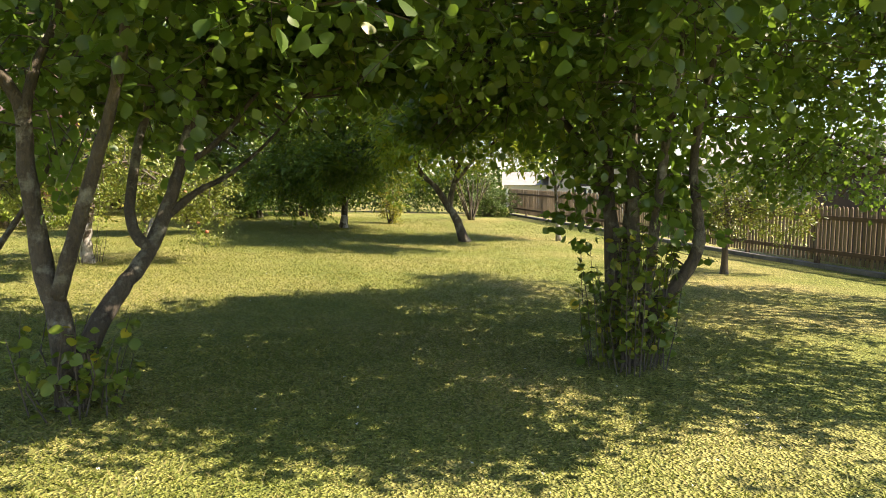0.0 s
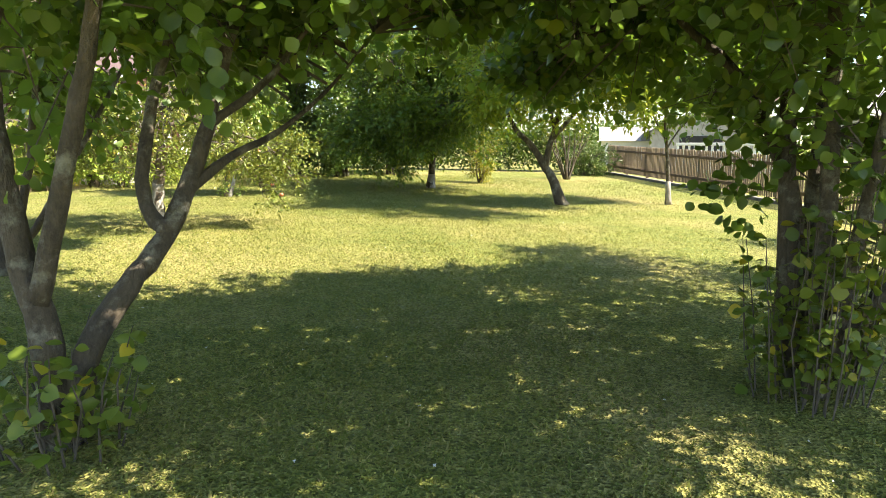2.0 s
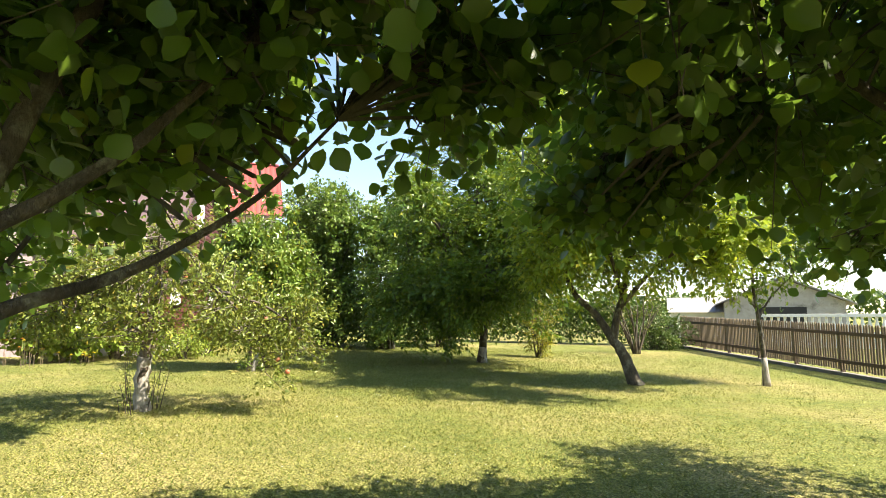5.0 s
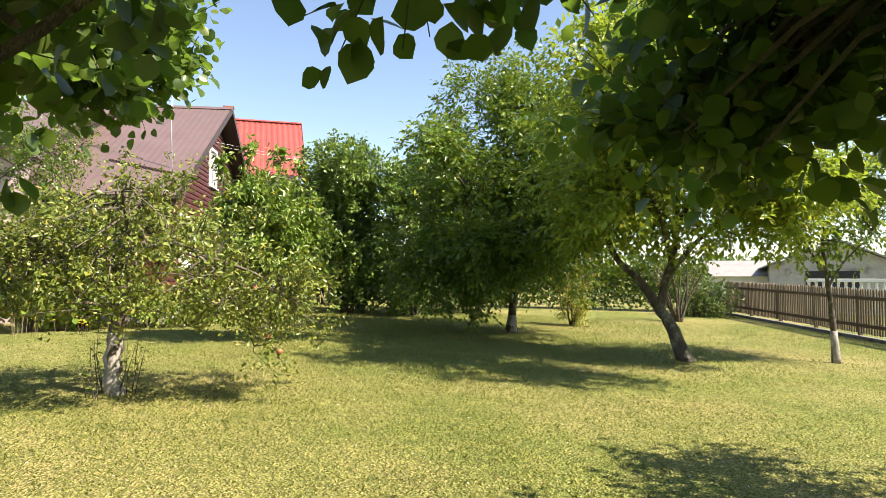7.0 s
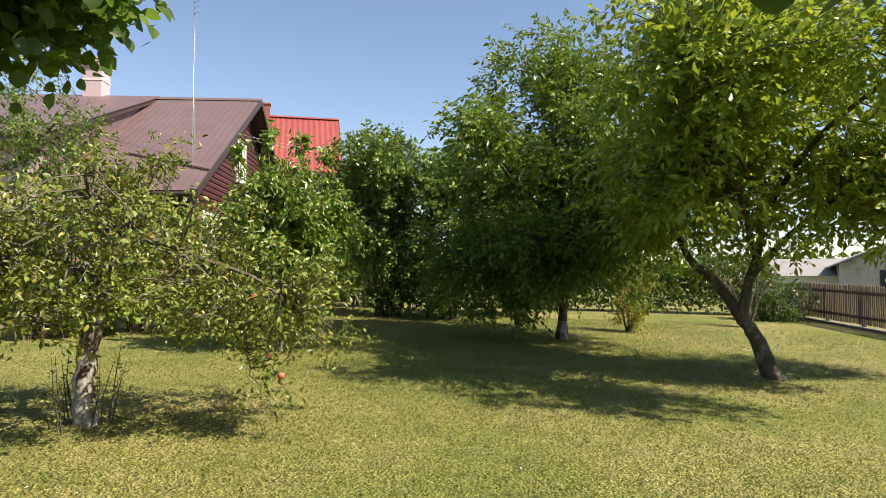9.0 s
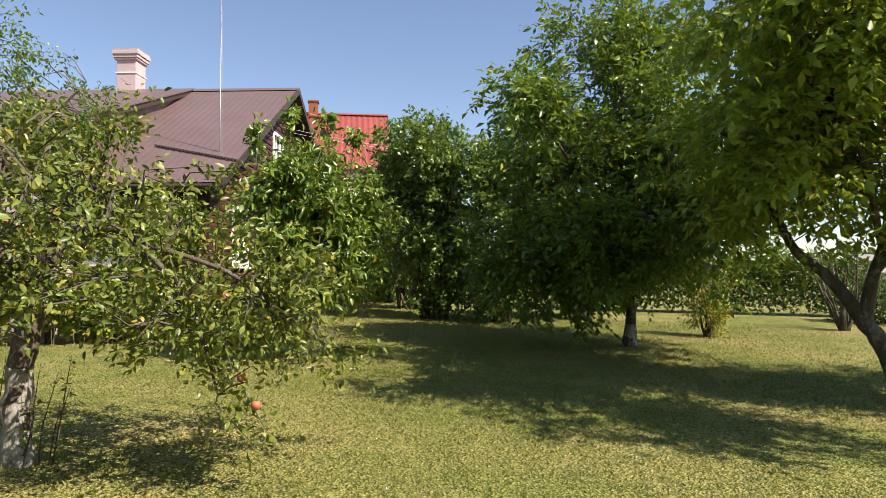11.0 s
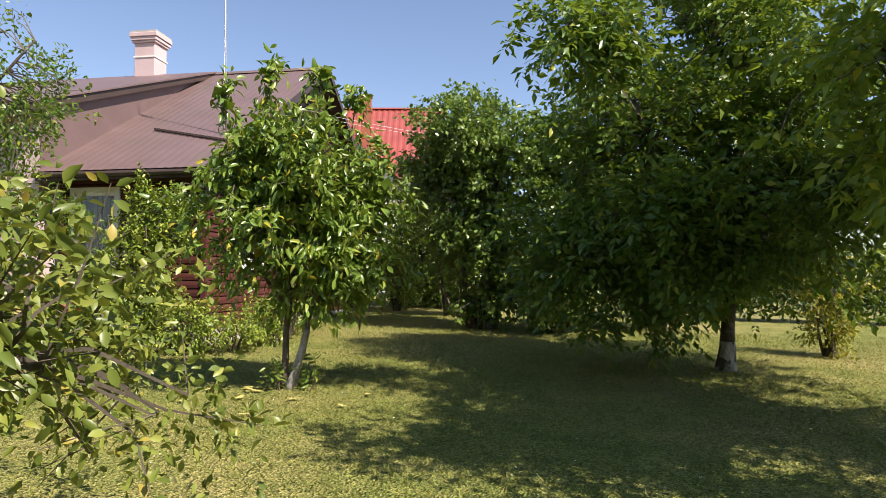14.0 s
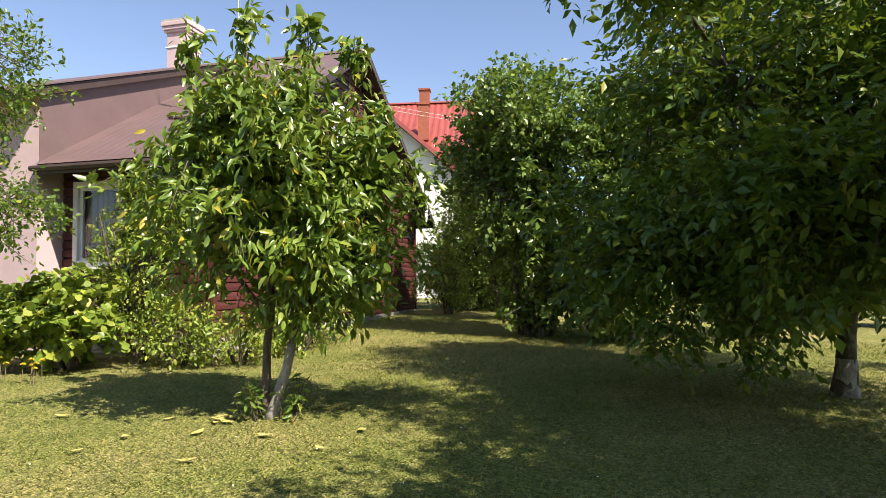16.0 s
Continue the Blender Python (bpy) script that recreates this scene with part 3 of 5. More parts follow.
tree("hazel_tree", "hazel with a fan of dark stems near the apple tree", "tree", 15, [
    ([(-5.85, 7.6, 0.1), (-5.8, 7.58, 0.7), (-5.85, 7.6, 1.5), (-6.0, 7.7, 2.4), (-6.1, 7.8, 3.6)], 0.085, 0.03),
    ([(-5.8, 7.6, 0.15), (-5.45, 7.4, 0.75), (-5.15, 7.3, 1.4), (-5.0, 7.3, 2.1), (-4.7, 7.7, 3.2)], 0.06, 0.02),
    ([(-5.82, 7.6, 0.3), (-5.35, 7.45, 0.62), (-4.95, 7.3, 1.0), (-4.6, 7.4, 1.6), (-4.3, 7.9, 2.6)], 0.05, 0.018),
    ([(-5.9, 7.65, 0.1), (-6.3, 7.9, 1.0), (-6.7, 8.1, 2.1), (-6.9, 8.2, 3.2)], 0.065, 0.02),
    ([(-5.0, 7.35, 2.1), (-4.7, 8.1, 2.9), (-4.5, 8.8, 3.3)], 0.035, 0.015),
], [(-5.7, 7.7, 3.6, 1.7, 1.6, 1.2, 330), (-4.6, 9.0, 3.45, 0.85, 0.75, 0.75, 400), (-7.0, 7.4, 2.6, 0.8, 0.8, 1.0, 90), (-5.0, 7.5, 2.1, 0.7, 0.7, 0.5, 60)], inner=1.5, **HAZEL)


def suckers(name, label, x, y, r, h, n, seed, mat=M_LEAF_SUCKER, leaf="round", size=0.085, category="shoots", stems=None):
    """Upright leafy shoots round a foot."""
    rng = np.random.default_rng(seed)
    top = empty(name, pose(x, y, gz(x, y)), label, category)
    g = Geo()
    P, A, S = [], [], []
    for i in range(n):
        a, d = rng.uniform(0, 2 * math.pi), r * rng.random() ** 0.6
        p = Vector((math.cos(a) * d, math.sin(a) * d, -0.02))
        hh = h * rng.uniform(0.45, 1.0)
        q = p + Vector((math.cos(a) * r * 0.35, math.sin(a) * r * 0.35, hh))
        m = (p + q) / 2 + Vector(rng.normal(size=3)) * 0.04
        g.tube([p, m, q], [0.006, 0.005, 0.002], 4)
        k = int(7 + hh * 9)
        t = rng.uniform(0.15, 1, k)[:, None]
        P.append(np.array(p)[None] * (1 - t) + np.array(q)[None] * t + rng.normal(size=(k, 3)) * 0.02)
        ax = rng.normal(size=(k, 3))
        ax[:, 2] = rng.uniform(-0.3, 0.25, k)
        A.append(ax)
        S.append(rng.uniform(0.6, 1.1, k) * size)
    finish("stems", g, M_TWIG, top)["kind"] = "stuff"
    v, f = leaves(leaf, np.concatenate(P), np.concatenate(A), np.concatenate(S), rng, 0.5)
    mesh_np("foliage", v, f, mat, top)["kind"] = "stuff"
    return top


suckers("hazel_shoots", "yellow-green hazel shoots round the stem foot", -2.42, 4.15, 0.3, 0.7, 20, 31, size=0.09)
suckers("hazel_shoots", "tall green hazel shoots crowding the stems", 1.62, 5.66, 0.36, 1.3, 66, 32, size=0.09)

APPLE = dict(leaf="oval", mat=M_LEAF_APPLE, size=0.072, twig=0.42, droop=0.15, flat=0.45, bark=M_BARK_BROWN, gap=0.46, gap_scale=2.1)
tree("apple_tree", "old apple tree with a limewashed trunk and spreading crown", "tree", 21, [
    ([(-6.42, 11.52, 0.1), (-6.42, 11.5, 0.69), (-6.35, 11.54, 1.2), (-6.31, 11.58, 1.62)], 0.10, 0.085),
    ([(-6.33, 11.56, 1.5), (-6.17, 11.54, 1.82), (-5.78, 11.72, 1.95), (-5.41, 11.85, 1.80), (-4.88, 12.07, 1.6), (-4.5, 12.2, 1.3)], 0.058, 0.010),
    ([(-6.35, 11.57, 1.5), (-6.62, 11.35, 1.85), (-6.88, 11.07, 2.0), (-7.3, 10.7, 1.98), (-7.9, 10.4, 1.9)], 0.075, 0.025),
    ([(-6.3, 11.6, 1.6), (-6.4, 12.0, 2.1), (-6.7, 12.6, 2.4)], 0.05, 0.02),
    ([(-6.2, 11.55, 1.8), (-6.0, 11.2, 2.2), (-5.8, 10.9, 2.5)], 0.04, 0.015),
    ([(-5.5, 11.8, 1.82), (-5.1, 11.8, 1.5), (-4.85, 11.8, 1.1), (-4.7, 11.8, 0.75)], 0.025, 0.008),
    ([(-5.9, 11.7, 1.92), (-5.7, 12.3, 1.75), (-5.6, 12.9, 1.45), (-5.45, 13.4, 1.1)], 0.018, 0.005),
    ([(-7.0, 10.95, 2.0), (-7.3, 11.2, 1.8), (-7.7, 11.5, 1.5)], 0.03, 0.01),
], [(-6.4, 11.5, 2.1, 1.6, 1.4, 0.55, 400), (-6.1, 11.8, 2.75, 0.5, 0.5, 0.35, 40), (-5.05, 12.0, 1.5, 1.1, 1.0, 0.5, 205), (-7.6, 10.9, 1.65, 1.3, 1.2, 0.6, 280), (-6.0, 11.8, 1.5, 1.4, 1.2, 0.35, 60), (-4.65, 11.9, 0.85, 0.4, 0.45, 0.42, 34), (-4.5, 12.85, 1.05, 0.45, 0.4, 0.28, 18), (-5.8, 10.4, 1.35, 0.5, 0.5, 0.35, 45), (-5.6, 12.9, 1.35, 1.0, 0.8, 0.4, 70)],
     per_twig=18, core=0.3, whitewash=0.75, **APPLE)
tree("peach_tree", "young peach tree with two slanting stems and drooping leaves", "tree", 22, [
    ([(-7.92, 17.1, 0.18), (-7.79, 17.23, 0.77), (-7.74, 17.3, 1.22), (-7.61, 17.44, 2.02), (-7.49, 17.57, 3.0)], 0.055, 0.02),
    ([(-7.98, 17.1, 0.2), (-7.99, 17.12, 0.88), (-7.96, 17.15, 1.45), (-8.03, 17.06, 2.14), (-8.1, 17.0, 3.2), (-8.15, 16.95, 4.2)], 0.05, 0.012),
    ([(-7.98, 17.13, 1.2), (-8.2, 16.8, 1.8), (-8.4, 16.5, 2.6)], 0.03, 0.012),
    ([(-7.74, 17.3, 1.2), (-7.4, 17.7, 1.9), (-7.1, 18.0, 2.5)], 0.03, 0.012),
    ([(-7.6, 17.45, 2.2), (-7.65, 17.42, 3.2), (-7.7, 17.4, 4.3)], 0.02, 0.005),
    ([(-7.5, 17.57, 2.6), (-7.42, 17.68, 3.3), (-7.35, 17.75, 4.15)], 0.018, 0.005),
    ([(-8.35, 16.6, 2.4), (-8.5, 16.6, 3.2), (-8.55, 16.6, 4.05)], 0.018, 0.005),
], [(-8.0, 17.1, 2.5, 1.1, 1.2, 1.15, 430), (-8.0, 17.05, 3.2, 0.75, 0.85, 0.6, 150), (-7.5, 17.6, 1.8, 0.8, 0.9, 0.6, 140), (-8.15, 16.95, 4.2, 0.06, 0.06, 0.3, 5), (-7.7, 17.4, 4.2, 0.06, 0.06, 0.3, 5), (-7.35, 17.75, 3.95, 0.06, 0.06, 0.3, 5), (-8.55, 16.6, 3.9, 0.06, 0.06, 0.3, 5), (-7.3, 17.8, 2.7, 0.6, 0.7, 0.7, 70)],
     leaf="peach", mat=M_LEAF_PEACH, size=0.145, per_twig=19, twig=0.5, droop=0.36, flat=0.5, bark=M_BARK_BROWN, gap=0.22, gap_scale=1.5, core=0.15, spread=1.1, sticks=0.5, inner=2.5, whitewash=0.8)
tree("walnut_tree", "broad walnut tree with a limewashed trunk and low skirts", "tree", 23, [
    ([(-3.48, 22.0, 0.1), (-3.44, 22.0, 0.87), (-3.4, 22.0, 1.25), (-3.55, 21.9, 2.3), (-3.6, 21.9, 4.0), (-3.5, 21.9, 6.0)], 0.13, 0.03),
    ([(-3.4, 22.0, 1.15), (-2.92, 22.1, 2.03), (-2.65, 22.2, 3.1), (-2.3, 22.3, 4.2)], 0.09, 0.03),
    ([(-3.42, 22.0, 1.2), (-4.0, 21.7, 1.9), (-4.9, 21.4, 2.4), (-5.7, 21.2, 2.7)], 0.07, 0.025),
    ([(-3.45, 21.95, 1.5), (-3.2, 21.0, 2.2), (-3.0, 20.0, 2.6)], 0.06, 0.025),
    ([(-3.5, 22.0, 2.0), (-4.0, 23.0, 3.0), (-4.4, 23.8, 3.8)], 0.06, 0.025),
    ([(-3.55, 21.9, 2.3), (-4.1, 20.2, 3.5), (-4.4, 18.8, 4.2), (-4.5, 17.9, 4.3)], 0.05, 0.01),
], [(-3.6, 21.9, 4.0, 2.7, 2.7, 2.4, 900), (-3.4, 21.9, 6.3, 1.7, 1.7, 1.3, 240), (-5.0, 21.3, 2.1, 1.6, 1.7, 1.4, 420), (-2.4, 21.7, 3.0, 1.9, 1.9, 1.5, 330), (-3.6, 20.2, 2.4, 1.6, 1.4, 1.1, 220), (-4.4, 18.2, 4.3, 0.55, 0.8, 0.4, 70), (-3.2, 19.4, 2.3, 1.0, 0.8, 0.7, 90), (-1.9, 19.6, 2.6, 0.9, 0.8, 0.7, 70)],
     leaf="leaflet", mat=M_LEAF_WALNUT, size=0.142, per_twig=7, leaflets=2, twig=0.7, droop=0.3, flat=0.55, gap=0.40, gap_scale=1.1, core=0.35, whitewash=0.55, inner=1.5, group="walnut trees")
tree("walnut_tree", "walnut tree with a leaning dark trunk that forks low", "tree", 24, [
    ([(0.55, 18.38, -0.1), (0.27, 18.42, 0.65), (0.05, 18.44, 0.98), (-0.3, 18.45, 1.52), (-0.75, 18.46, 2.0), (-1.1, 18.4, 2.9)], 0.15, 0.04),
    ([(0.08, 18.44, 0.95), (0.2, 18.46, 1.53), (0.38, 18.47, 2.18), (0.44, 18.46, 3.1), (0.5, 18.4, 4.4)], 0.10, 0.03),
    ([(0.22, 18.46, 1.6), (0.8, 18.3, 2.3), (1.5, 18.2, 2.9), (2.1, 18.1, 3.3)], 0.06, 0.025),
    ([(0.3, 18.4, 1.9), (0.0, 17.5, 2.9), (-0.4, 16.7, 3.7), (-0.7, 15.9, 4.5)], 0.05, 0.02),
    ([(0.42, 18.45, 2.6), (1.0, 17.4, 3.6), (1.7, 16.3, 4.2), (2.2, 15.3, 4.6)], 0.05, 0.02),
], [(0.3, 18.2, 4.5, 2.7, 2.6, 2.3, 540), (-0.9, 18.0, 3.2, 1.3, 1.4, 1.1, 250), (2.1, 18.2, 3.1, 1.5, 1.5, 1.0, 260), (0.3, 18.2, 6.6, 1.8, 1.8, 1.2, 170), (-0.9, 17.0, 3.9, 1.2, 1.2, 1.0, 110), (-0.7, 15.9, 4.8, 1.3, 1.2, 1.0, 140), (0.7, 15.4, 4.7, 1.7, 1.5, 0.6, 55), (2.3, 15.2, 4.6, 1.3, 1.1, 0.7, 130)],
     leaf="leaflet", mat=M_LEAF_LIGHT, size=0.15, per_twig=6, leaflets=2, twig=0.7, droop=0.3, flat=0.55, gap=0.42, gap_scale=1.1, core=0.35, inner=2.5, group="walnut trees")
tree("plum_tree", "slim young plum tree with a limewashed stem", "tree", 25, [
    ([(3.4, 19.5, -0.08), (3.33, 19.5, 0.9), (3.28, 19.5, 1.45), (3.2, 19.5, 2.3), (3.3, 19.5, 3.6)], 0.07, 0.02),
    ([(3.28, 19.5, 1.4), (3.6, 19.6, 1.9), (4.1, 19.7, 2.4)], 0.03, 0.012),
    ([(3.26, 19.5, 1.6), (2.9, 19.4, 2.2), (2.6, 19.3, 2.8)], 0.03, 0.012),
], [(3.3, 19.5, 3.1, 1.7, 1.7, 1.2, 230), (4.3, 19.6, 3.6, 1.3, 1.3, 1.1, 110)],
     leaf="oval", mat=M_LEAF_WALNUT, size=0.12, per_twig=14, twig=0.55, droop=0.3, flat=0.5, gap=0.2, gap_scale=0.9, core=0.3, whitewash=0.8)
tree("apple_tree", "small round apple tree before the picket fence", "tree", 26, [
    ([(5.5, 12.75, -0.2), (5.5, 12.75, 0.3), (5.52, 12.75, 0.8), (5.45, 12.7, 1.5)], 0.07, 0.04),
    ([(5.51, 12.75, 0.7), (5.9, 12.9, 1.1), (6.4, 13.0, 1.4)], 0.04, 0.015),
    ([(5.5, 12.75, 0.75), (5.1, 12.7, 1.2), (4.8, 12.6, 1.6)], 0.04, 0.015),
], [(5.5, 12.75, 1.25, 1.15, 1.1, 0.72, 260), (6.6, 12.9, 1.0, 0.8, 0.8, 0.5, 90)], per_twig=18, core=0.3, **APPLE)
tree("pear_tree", "tall pear tree with arching leafy branches beside the house", "tree", 27, [
    ([(-13.6, 14.2, 0.3), (-13.6, 14.3, 1.5), (-13.5, 14.4, 3.0), (-13.4, 14.5, 5.2)], 0.14, 0.04),
    ([(-13.55, 14.35, 2.2), (-12.9, 14.9, 3.2), (-12.2, 15.5, 4.2), (-11.7, 15.9, 5.0)], 0.06, 0.015),
    ([(-13.58, 14.3, 1.8), (-12.9, 14.9, 2.4), (-12.2, 15.5, 2.7), (-11.6, 16.0, 2.6)], 0.05, 0.015),
], [(-13.4, 14.7, 4.2, 1.4, 1.5, 1.9, 140), (-12.3, 15.8, 4.2, 0.9, 0.9, 1.3, 230), (-12.0, 16.1, 2.5, 0.8, 0.8, 0.5, 110), (-13.0, 15.0, 5.6, 0.8, 0.8, 0.8, 70)],
     leaf="oval", mat=M_LEAF_WALNUT, size=0.085, per_twig=16, twig=0.5, droop=0.2, flat=0.5, gap=0.2, gap_scale=1.1, core=0.3)


def shrub(name, label, seed, x, y, blobs, stems, leaf, mat, size, per_twig, category="shrub", height=1.5, fan=0.5, twig=0.4, droop=0.2, gap=0.15, group="", core=0.4, inner=0.0, foot=0.08):
    rng = np.random.default_rng(seed + 900)
    limbs = []
    for i in range(stems):
        a = 2 * math.pi * (i + rng.random() * 0.6) / stems
        c, s = math.cos(a), math.sin(a)
        limbs.append(([(x + c * foot, y + s * foot, gz(x, y) - 0.02), (x + c * fan * 0.35 + rng.normal() * foot * 0.6, y + s * fan * 0.35 + rng.normal() * foot * 0.6, gz(x, y) + height * 0.4),
                       (x + c * fan * (0.6 + 0.4 * rng.random()), y + s * fan * (0.6 + 0.4 * rng.random()), gz(x, y) + height * (0.8 + 0.3 * rng.random()))], 0.045 * height ** 0.5 * 0.8, 0.012))
    return tree(name, label, category, seed, limbs, blobs, leaf, mat, size, per_twig, twig=twig, droop=droop, gap=gap, sides=6, group=group, core=core, base=(x, y), bark=M_BARK, inner=inner)


# tall lilac thicket
LILAC = dict(leaf="heart", mat=M_LEAF_LILAC, size=0.14, per_twig=24, twig=0.65, droop=0.25, gap=0.3, core=0.3, inner=2.5, foot=0.34, group="lilac thicket")
shrub("lilac_bush", "tall lilac bush with heart-shaped leaves", 41, -9.6, 25.6, [(-9.9, 25.5, 4.6, 1.9, 1.7, 1.9, 560), (-9.5, 25.5, 2.6, 1.4, 1.4, 1.2, 220), (-9.2, 25.2, 1.2, 0.9, 0.7, 0.7, 60)], 10, height=3.5, fan=0.9, **LILAC)
shrub("lilac_bush", "tall lilac bush with heart-shaped leaves", 42, -7.7, 25.8, [(-7.5, 25.8, 4.1, 1.4, 1.4, 1.9, 380), (-7.7, 25.4, 1.5, 1.0, 1.0, 1.3, 220)], 7, height=3.2, fan=0.8, **LILAC)
shrub("lilac_bush", "lilac bush in shade with bare twisted stems", 43, -12.0, 28.5, [(-12.0, 28.5, 4.2, 1.8, 1.8, 1.6, 330), (-11.6, 28.8, 2.0, 1.2, 1.1, 1.2, 120)], 8, height=3.4, fan=1.1, **LILAC)
shrub("lilac_bush", "lilac bush in shade with bare twisted stems", 44, -14.6, 31.5, [(-14.6, 31.5, 3.6, 2.0, 2.0, 1.8, 320), (-14.6, 30.9, 1.7, 1.3, 1.1, 1.3, 170)], 7, height=3.0, fan=1.0, **LILAC)
shrub("lilac_bush", "lilac bush closing the thicket behind the walnut", 45, -6.0, 28.0, [(-6.0, 28.0, 3.0, 1.7, 1.7, 2.2, 330)], 7, height=3.0, fan=0.9, **LILAC)
shrub("currant_bush", "small columnar yellow-green bush on the lawn", 46, -2.1, 24.8, [(-2.1, 24.8, 0.85, 0.5, 0.5, 0.75, 90), (-2.1, 24.8, 1.5, 0.7, 0.6, 0.5, 60)], 8, "oval", M_LEAF_YELLOW, 0.09, 14, height=1.0, fan=0.3)
shrub("spindly_bush", "half-bare pale bush with many upright stems", 47, 1.1, 28.6, [(1.1, 28.6, 1.7, 1.1, 1.0, 0.8, 70)], 16, "oval", M_LEAF_APPLE, 0.07, 10, height=1.9, fan=1.0)
shrub("evergreen_bush", "dark green bush at the fence end", 48, 2.0, 32.0, [(2.3, 32.0, 0.75, 1.3, 1.0, 0.8, 300)], 6, "small", M_LEAF_DARK, 0.11, 16, height=0.8, fan=0.6)


def hedge(name, label, x0, y0, x1, y1, depth, height, n, seed, mat, size):
    rng = np.random.default_rng(seed)
    t = rng.random(n)
    x, y = x0 + (x1 - x0) * t, y0 + (y1 - y0) * t
    ln = math.hypot(x1 - x0, y1 - y0)
    nx, ny = -(y1 - y0) / ln, (x1 - x0) / ln
    wave = np.array([0.15 * noise.noise((a * ln * 0.6, seed, 0)) for a in t])
    o = rng.uniform(-1, 1, n) * depth / 2
    h = height * (1 + wave) * rng.random(n) ** 0.6
    P = np.stack([x + nx * o, y + ny * o, gz_np(x, y) + h], 1)
    v, f = leaves("small", P, rng.normal(size=(n, 3)) + np.array([0, 0, 0.3]), rng.uniform(0.7, 1.3, n) * size, rng, 0.4)
    return tagged(mesh_np(name, v, f, mat), label, "hedge", kind="stuff")


hedge("hedge", "dense leafy hedge closing the lawn", -8.5, 31.5, 2.6, 34.6, 1.2, 1.9, 16000, 61, M_LEAF_DARK, 0.16)
hedge("hedge", "overgrown dark hedge behind the lilacs", -21.0, 33.6, -7.5, 33.0, 1.3, 2.4, 16000, 62, M_LEAF_DARK, 0.13)

# ---- brown timber house ----
HOUSE = pose(-13.9, 24.77, 0, 0, 0, 23)
RIDGE, EAVE_Z, EAVE_S, WALL_S, WALL_U = 7.46, 3.57, 6.5, 5.85, -0.5
PITCH = (RIDGE - EAVE_Z) / EAVE_S
ANNEX_U, ANNEX_S = -3.5, 6.4
FAR_U = -11.0


def part(name, geo, mat, parent, label="", smooth=False, bevel=0.0):
    return finish(name, geo, mat, parent, label, smooth, bevel)


def build_house():
    house = empty("house", HOUSE, "maroon timber house with a brown metal roof", "house")
    base = 0.2
    # walls: gable end with two windows, long wall with one window
    def wall_rows(z0, z1, step=0.155):
        z = z0
        while z < z1:
            yield z, min(step, z1 - z)
            z += step
    core = Geo()
    core.prism([(-WALL_S + 0.02, base), (WALL_S - 0.02, base), (WALL_S - 0.02, RIDGE - WALL_S * PITCH - 0.15), (0, RIDGE - 0.15), (-WALL_S + 0.02, RIDGE - WALL_S * PITCH - 0.15)], "x", FAR_U, FAR_U + 0.2)
    part("wall", core, M_SIDING, house, "rear gable wall")
    # openings on the gable (y0, y1, z0, z1) with y = -distance towards the garden
    gable_open = [(-0.98, -0.08, 4.72, 5.85), (-4.35, -3.35, 1.95, 3.25), (1.6, 2.6, 1.95, 3.25)]
    g_core = Geo()
    ys = sorted({-WALL_S + 0.02, WALL_S - 0.02, 0.0, *[v for o in gable_open for v in o[:2]]})
    for y0, y1 in zip(ys, ys[1:]):
        tops = [RIDGE - abs(y0) * PITCH - 0.14, RIDGE - abs(y1) * PITCH - 0.14]
        cuts = sorted([o[2:] for o in gable_open if o[0] <= y0 + 1e-6 and o[1] >= y1 - 1e-6])
        lo = base
        for c0, c1 in cuts:
            g_core.prism([(y0, lo), (y1, lo), (y1, c0), (y0, c0)], "x", WALL_U - 0.2, WALL_U - 0.03)
            lo = c1
        g_core.prism([(y0, lo), (y1, lo), (y1, tops[1]), (y0, tops[0])], "x", WALL_U - 0.2, WALL_U - 0.03)
    part("wall", g_core, M_TRIM, house, "gable wall behind the boards")
    for z, h in wall_rows(base + 0.45, RIDGE - 0.25):
        half = min(WALL_S, (RIDGE - 0.17 - z - h) / PITCH)
        if half < 0.15:
            continue
        spans = [(-half, half)]
        for y0, y1, z0, z1 in gable_open:
            if z + h > z0 and z < z1:
                spans = [s for a, b in spans for s in ((a, min(b, y0)), (max(a, y1), b)) if s[1] - s[0] > 0.05]
        for a, b in spans:
            g = Geo()
            g.prism([(WALL_U - 0.03, z), (WALL_U + 0.014, z + 0.012), (WALL_U + 0.020, z + h * 0.5), (WALL_U + 0.010, z + h - 0.02), (WALL_U - 0.03, z + h)], "y", a, b)
            part("board", g, M_SIDING, house)
    # long wall facing the garden
    w1 = (-3.22, -2.30, 1.98, 3.28)
    z_top = RIDGE - WALL_S * PITCH - 0.12
    g = Geo()
    for x0, x1, z0, z1 in ((FAR_U, w1[0], base, z_top), (w1[1], WALL_U, base, z_top), (w1[0], w1[1], base, w1[2]), (w1[0], w1[1], w1[3], z_top)):
        g.box(x0, x1, -WALL_S + 0.03, -WALL_S + 0.2, z0, z1)
    part("wall", g, M_TRIM, house, "long wall behind the boards")
    for z, h in wall_rows(base + 0.45, z_top):
        spans = [(ANNEX_U, WALL_U)]
        if z + h > w1[2] and z < w1[3]:
            spans = [(ANNEX_U, w1[0]), (w1[1], WALL_U)]
        for a, b in spans:
            g = Geo()
            s = -WALL_S
            g.prism([(s + 0.03, z), (s - 0.014, z + 0.012), (s - 0.020, z + h * 0.5), (s - 0.010, z + h - 0.02), (s + 0.03, z + h)], "x", a, b)
            part("board", g, M_SIDING, house)
    g = Geo()
    g.box(FAR_U, WALL_U, WALL_S - 0.2, WALL_S, base, z_top)
    part("wall", g, M_SIDING, house, "long wall away from the garden")
    g = Geo()
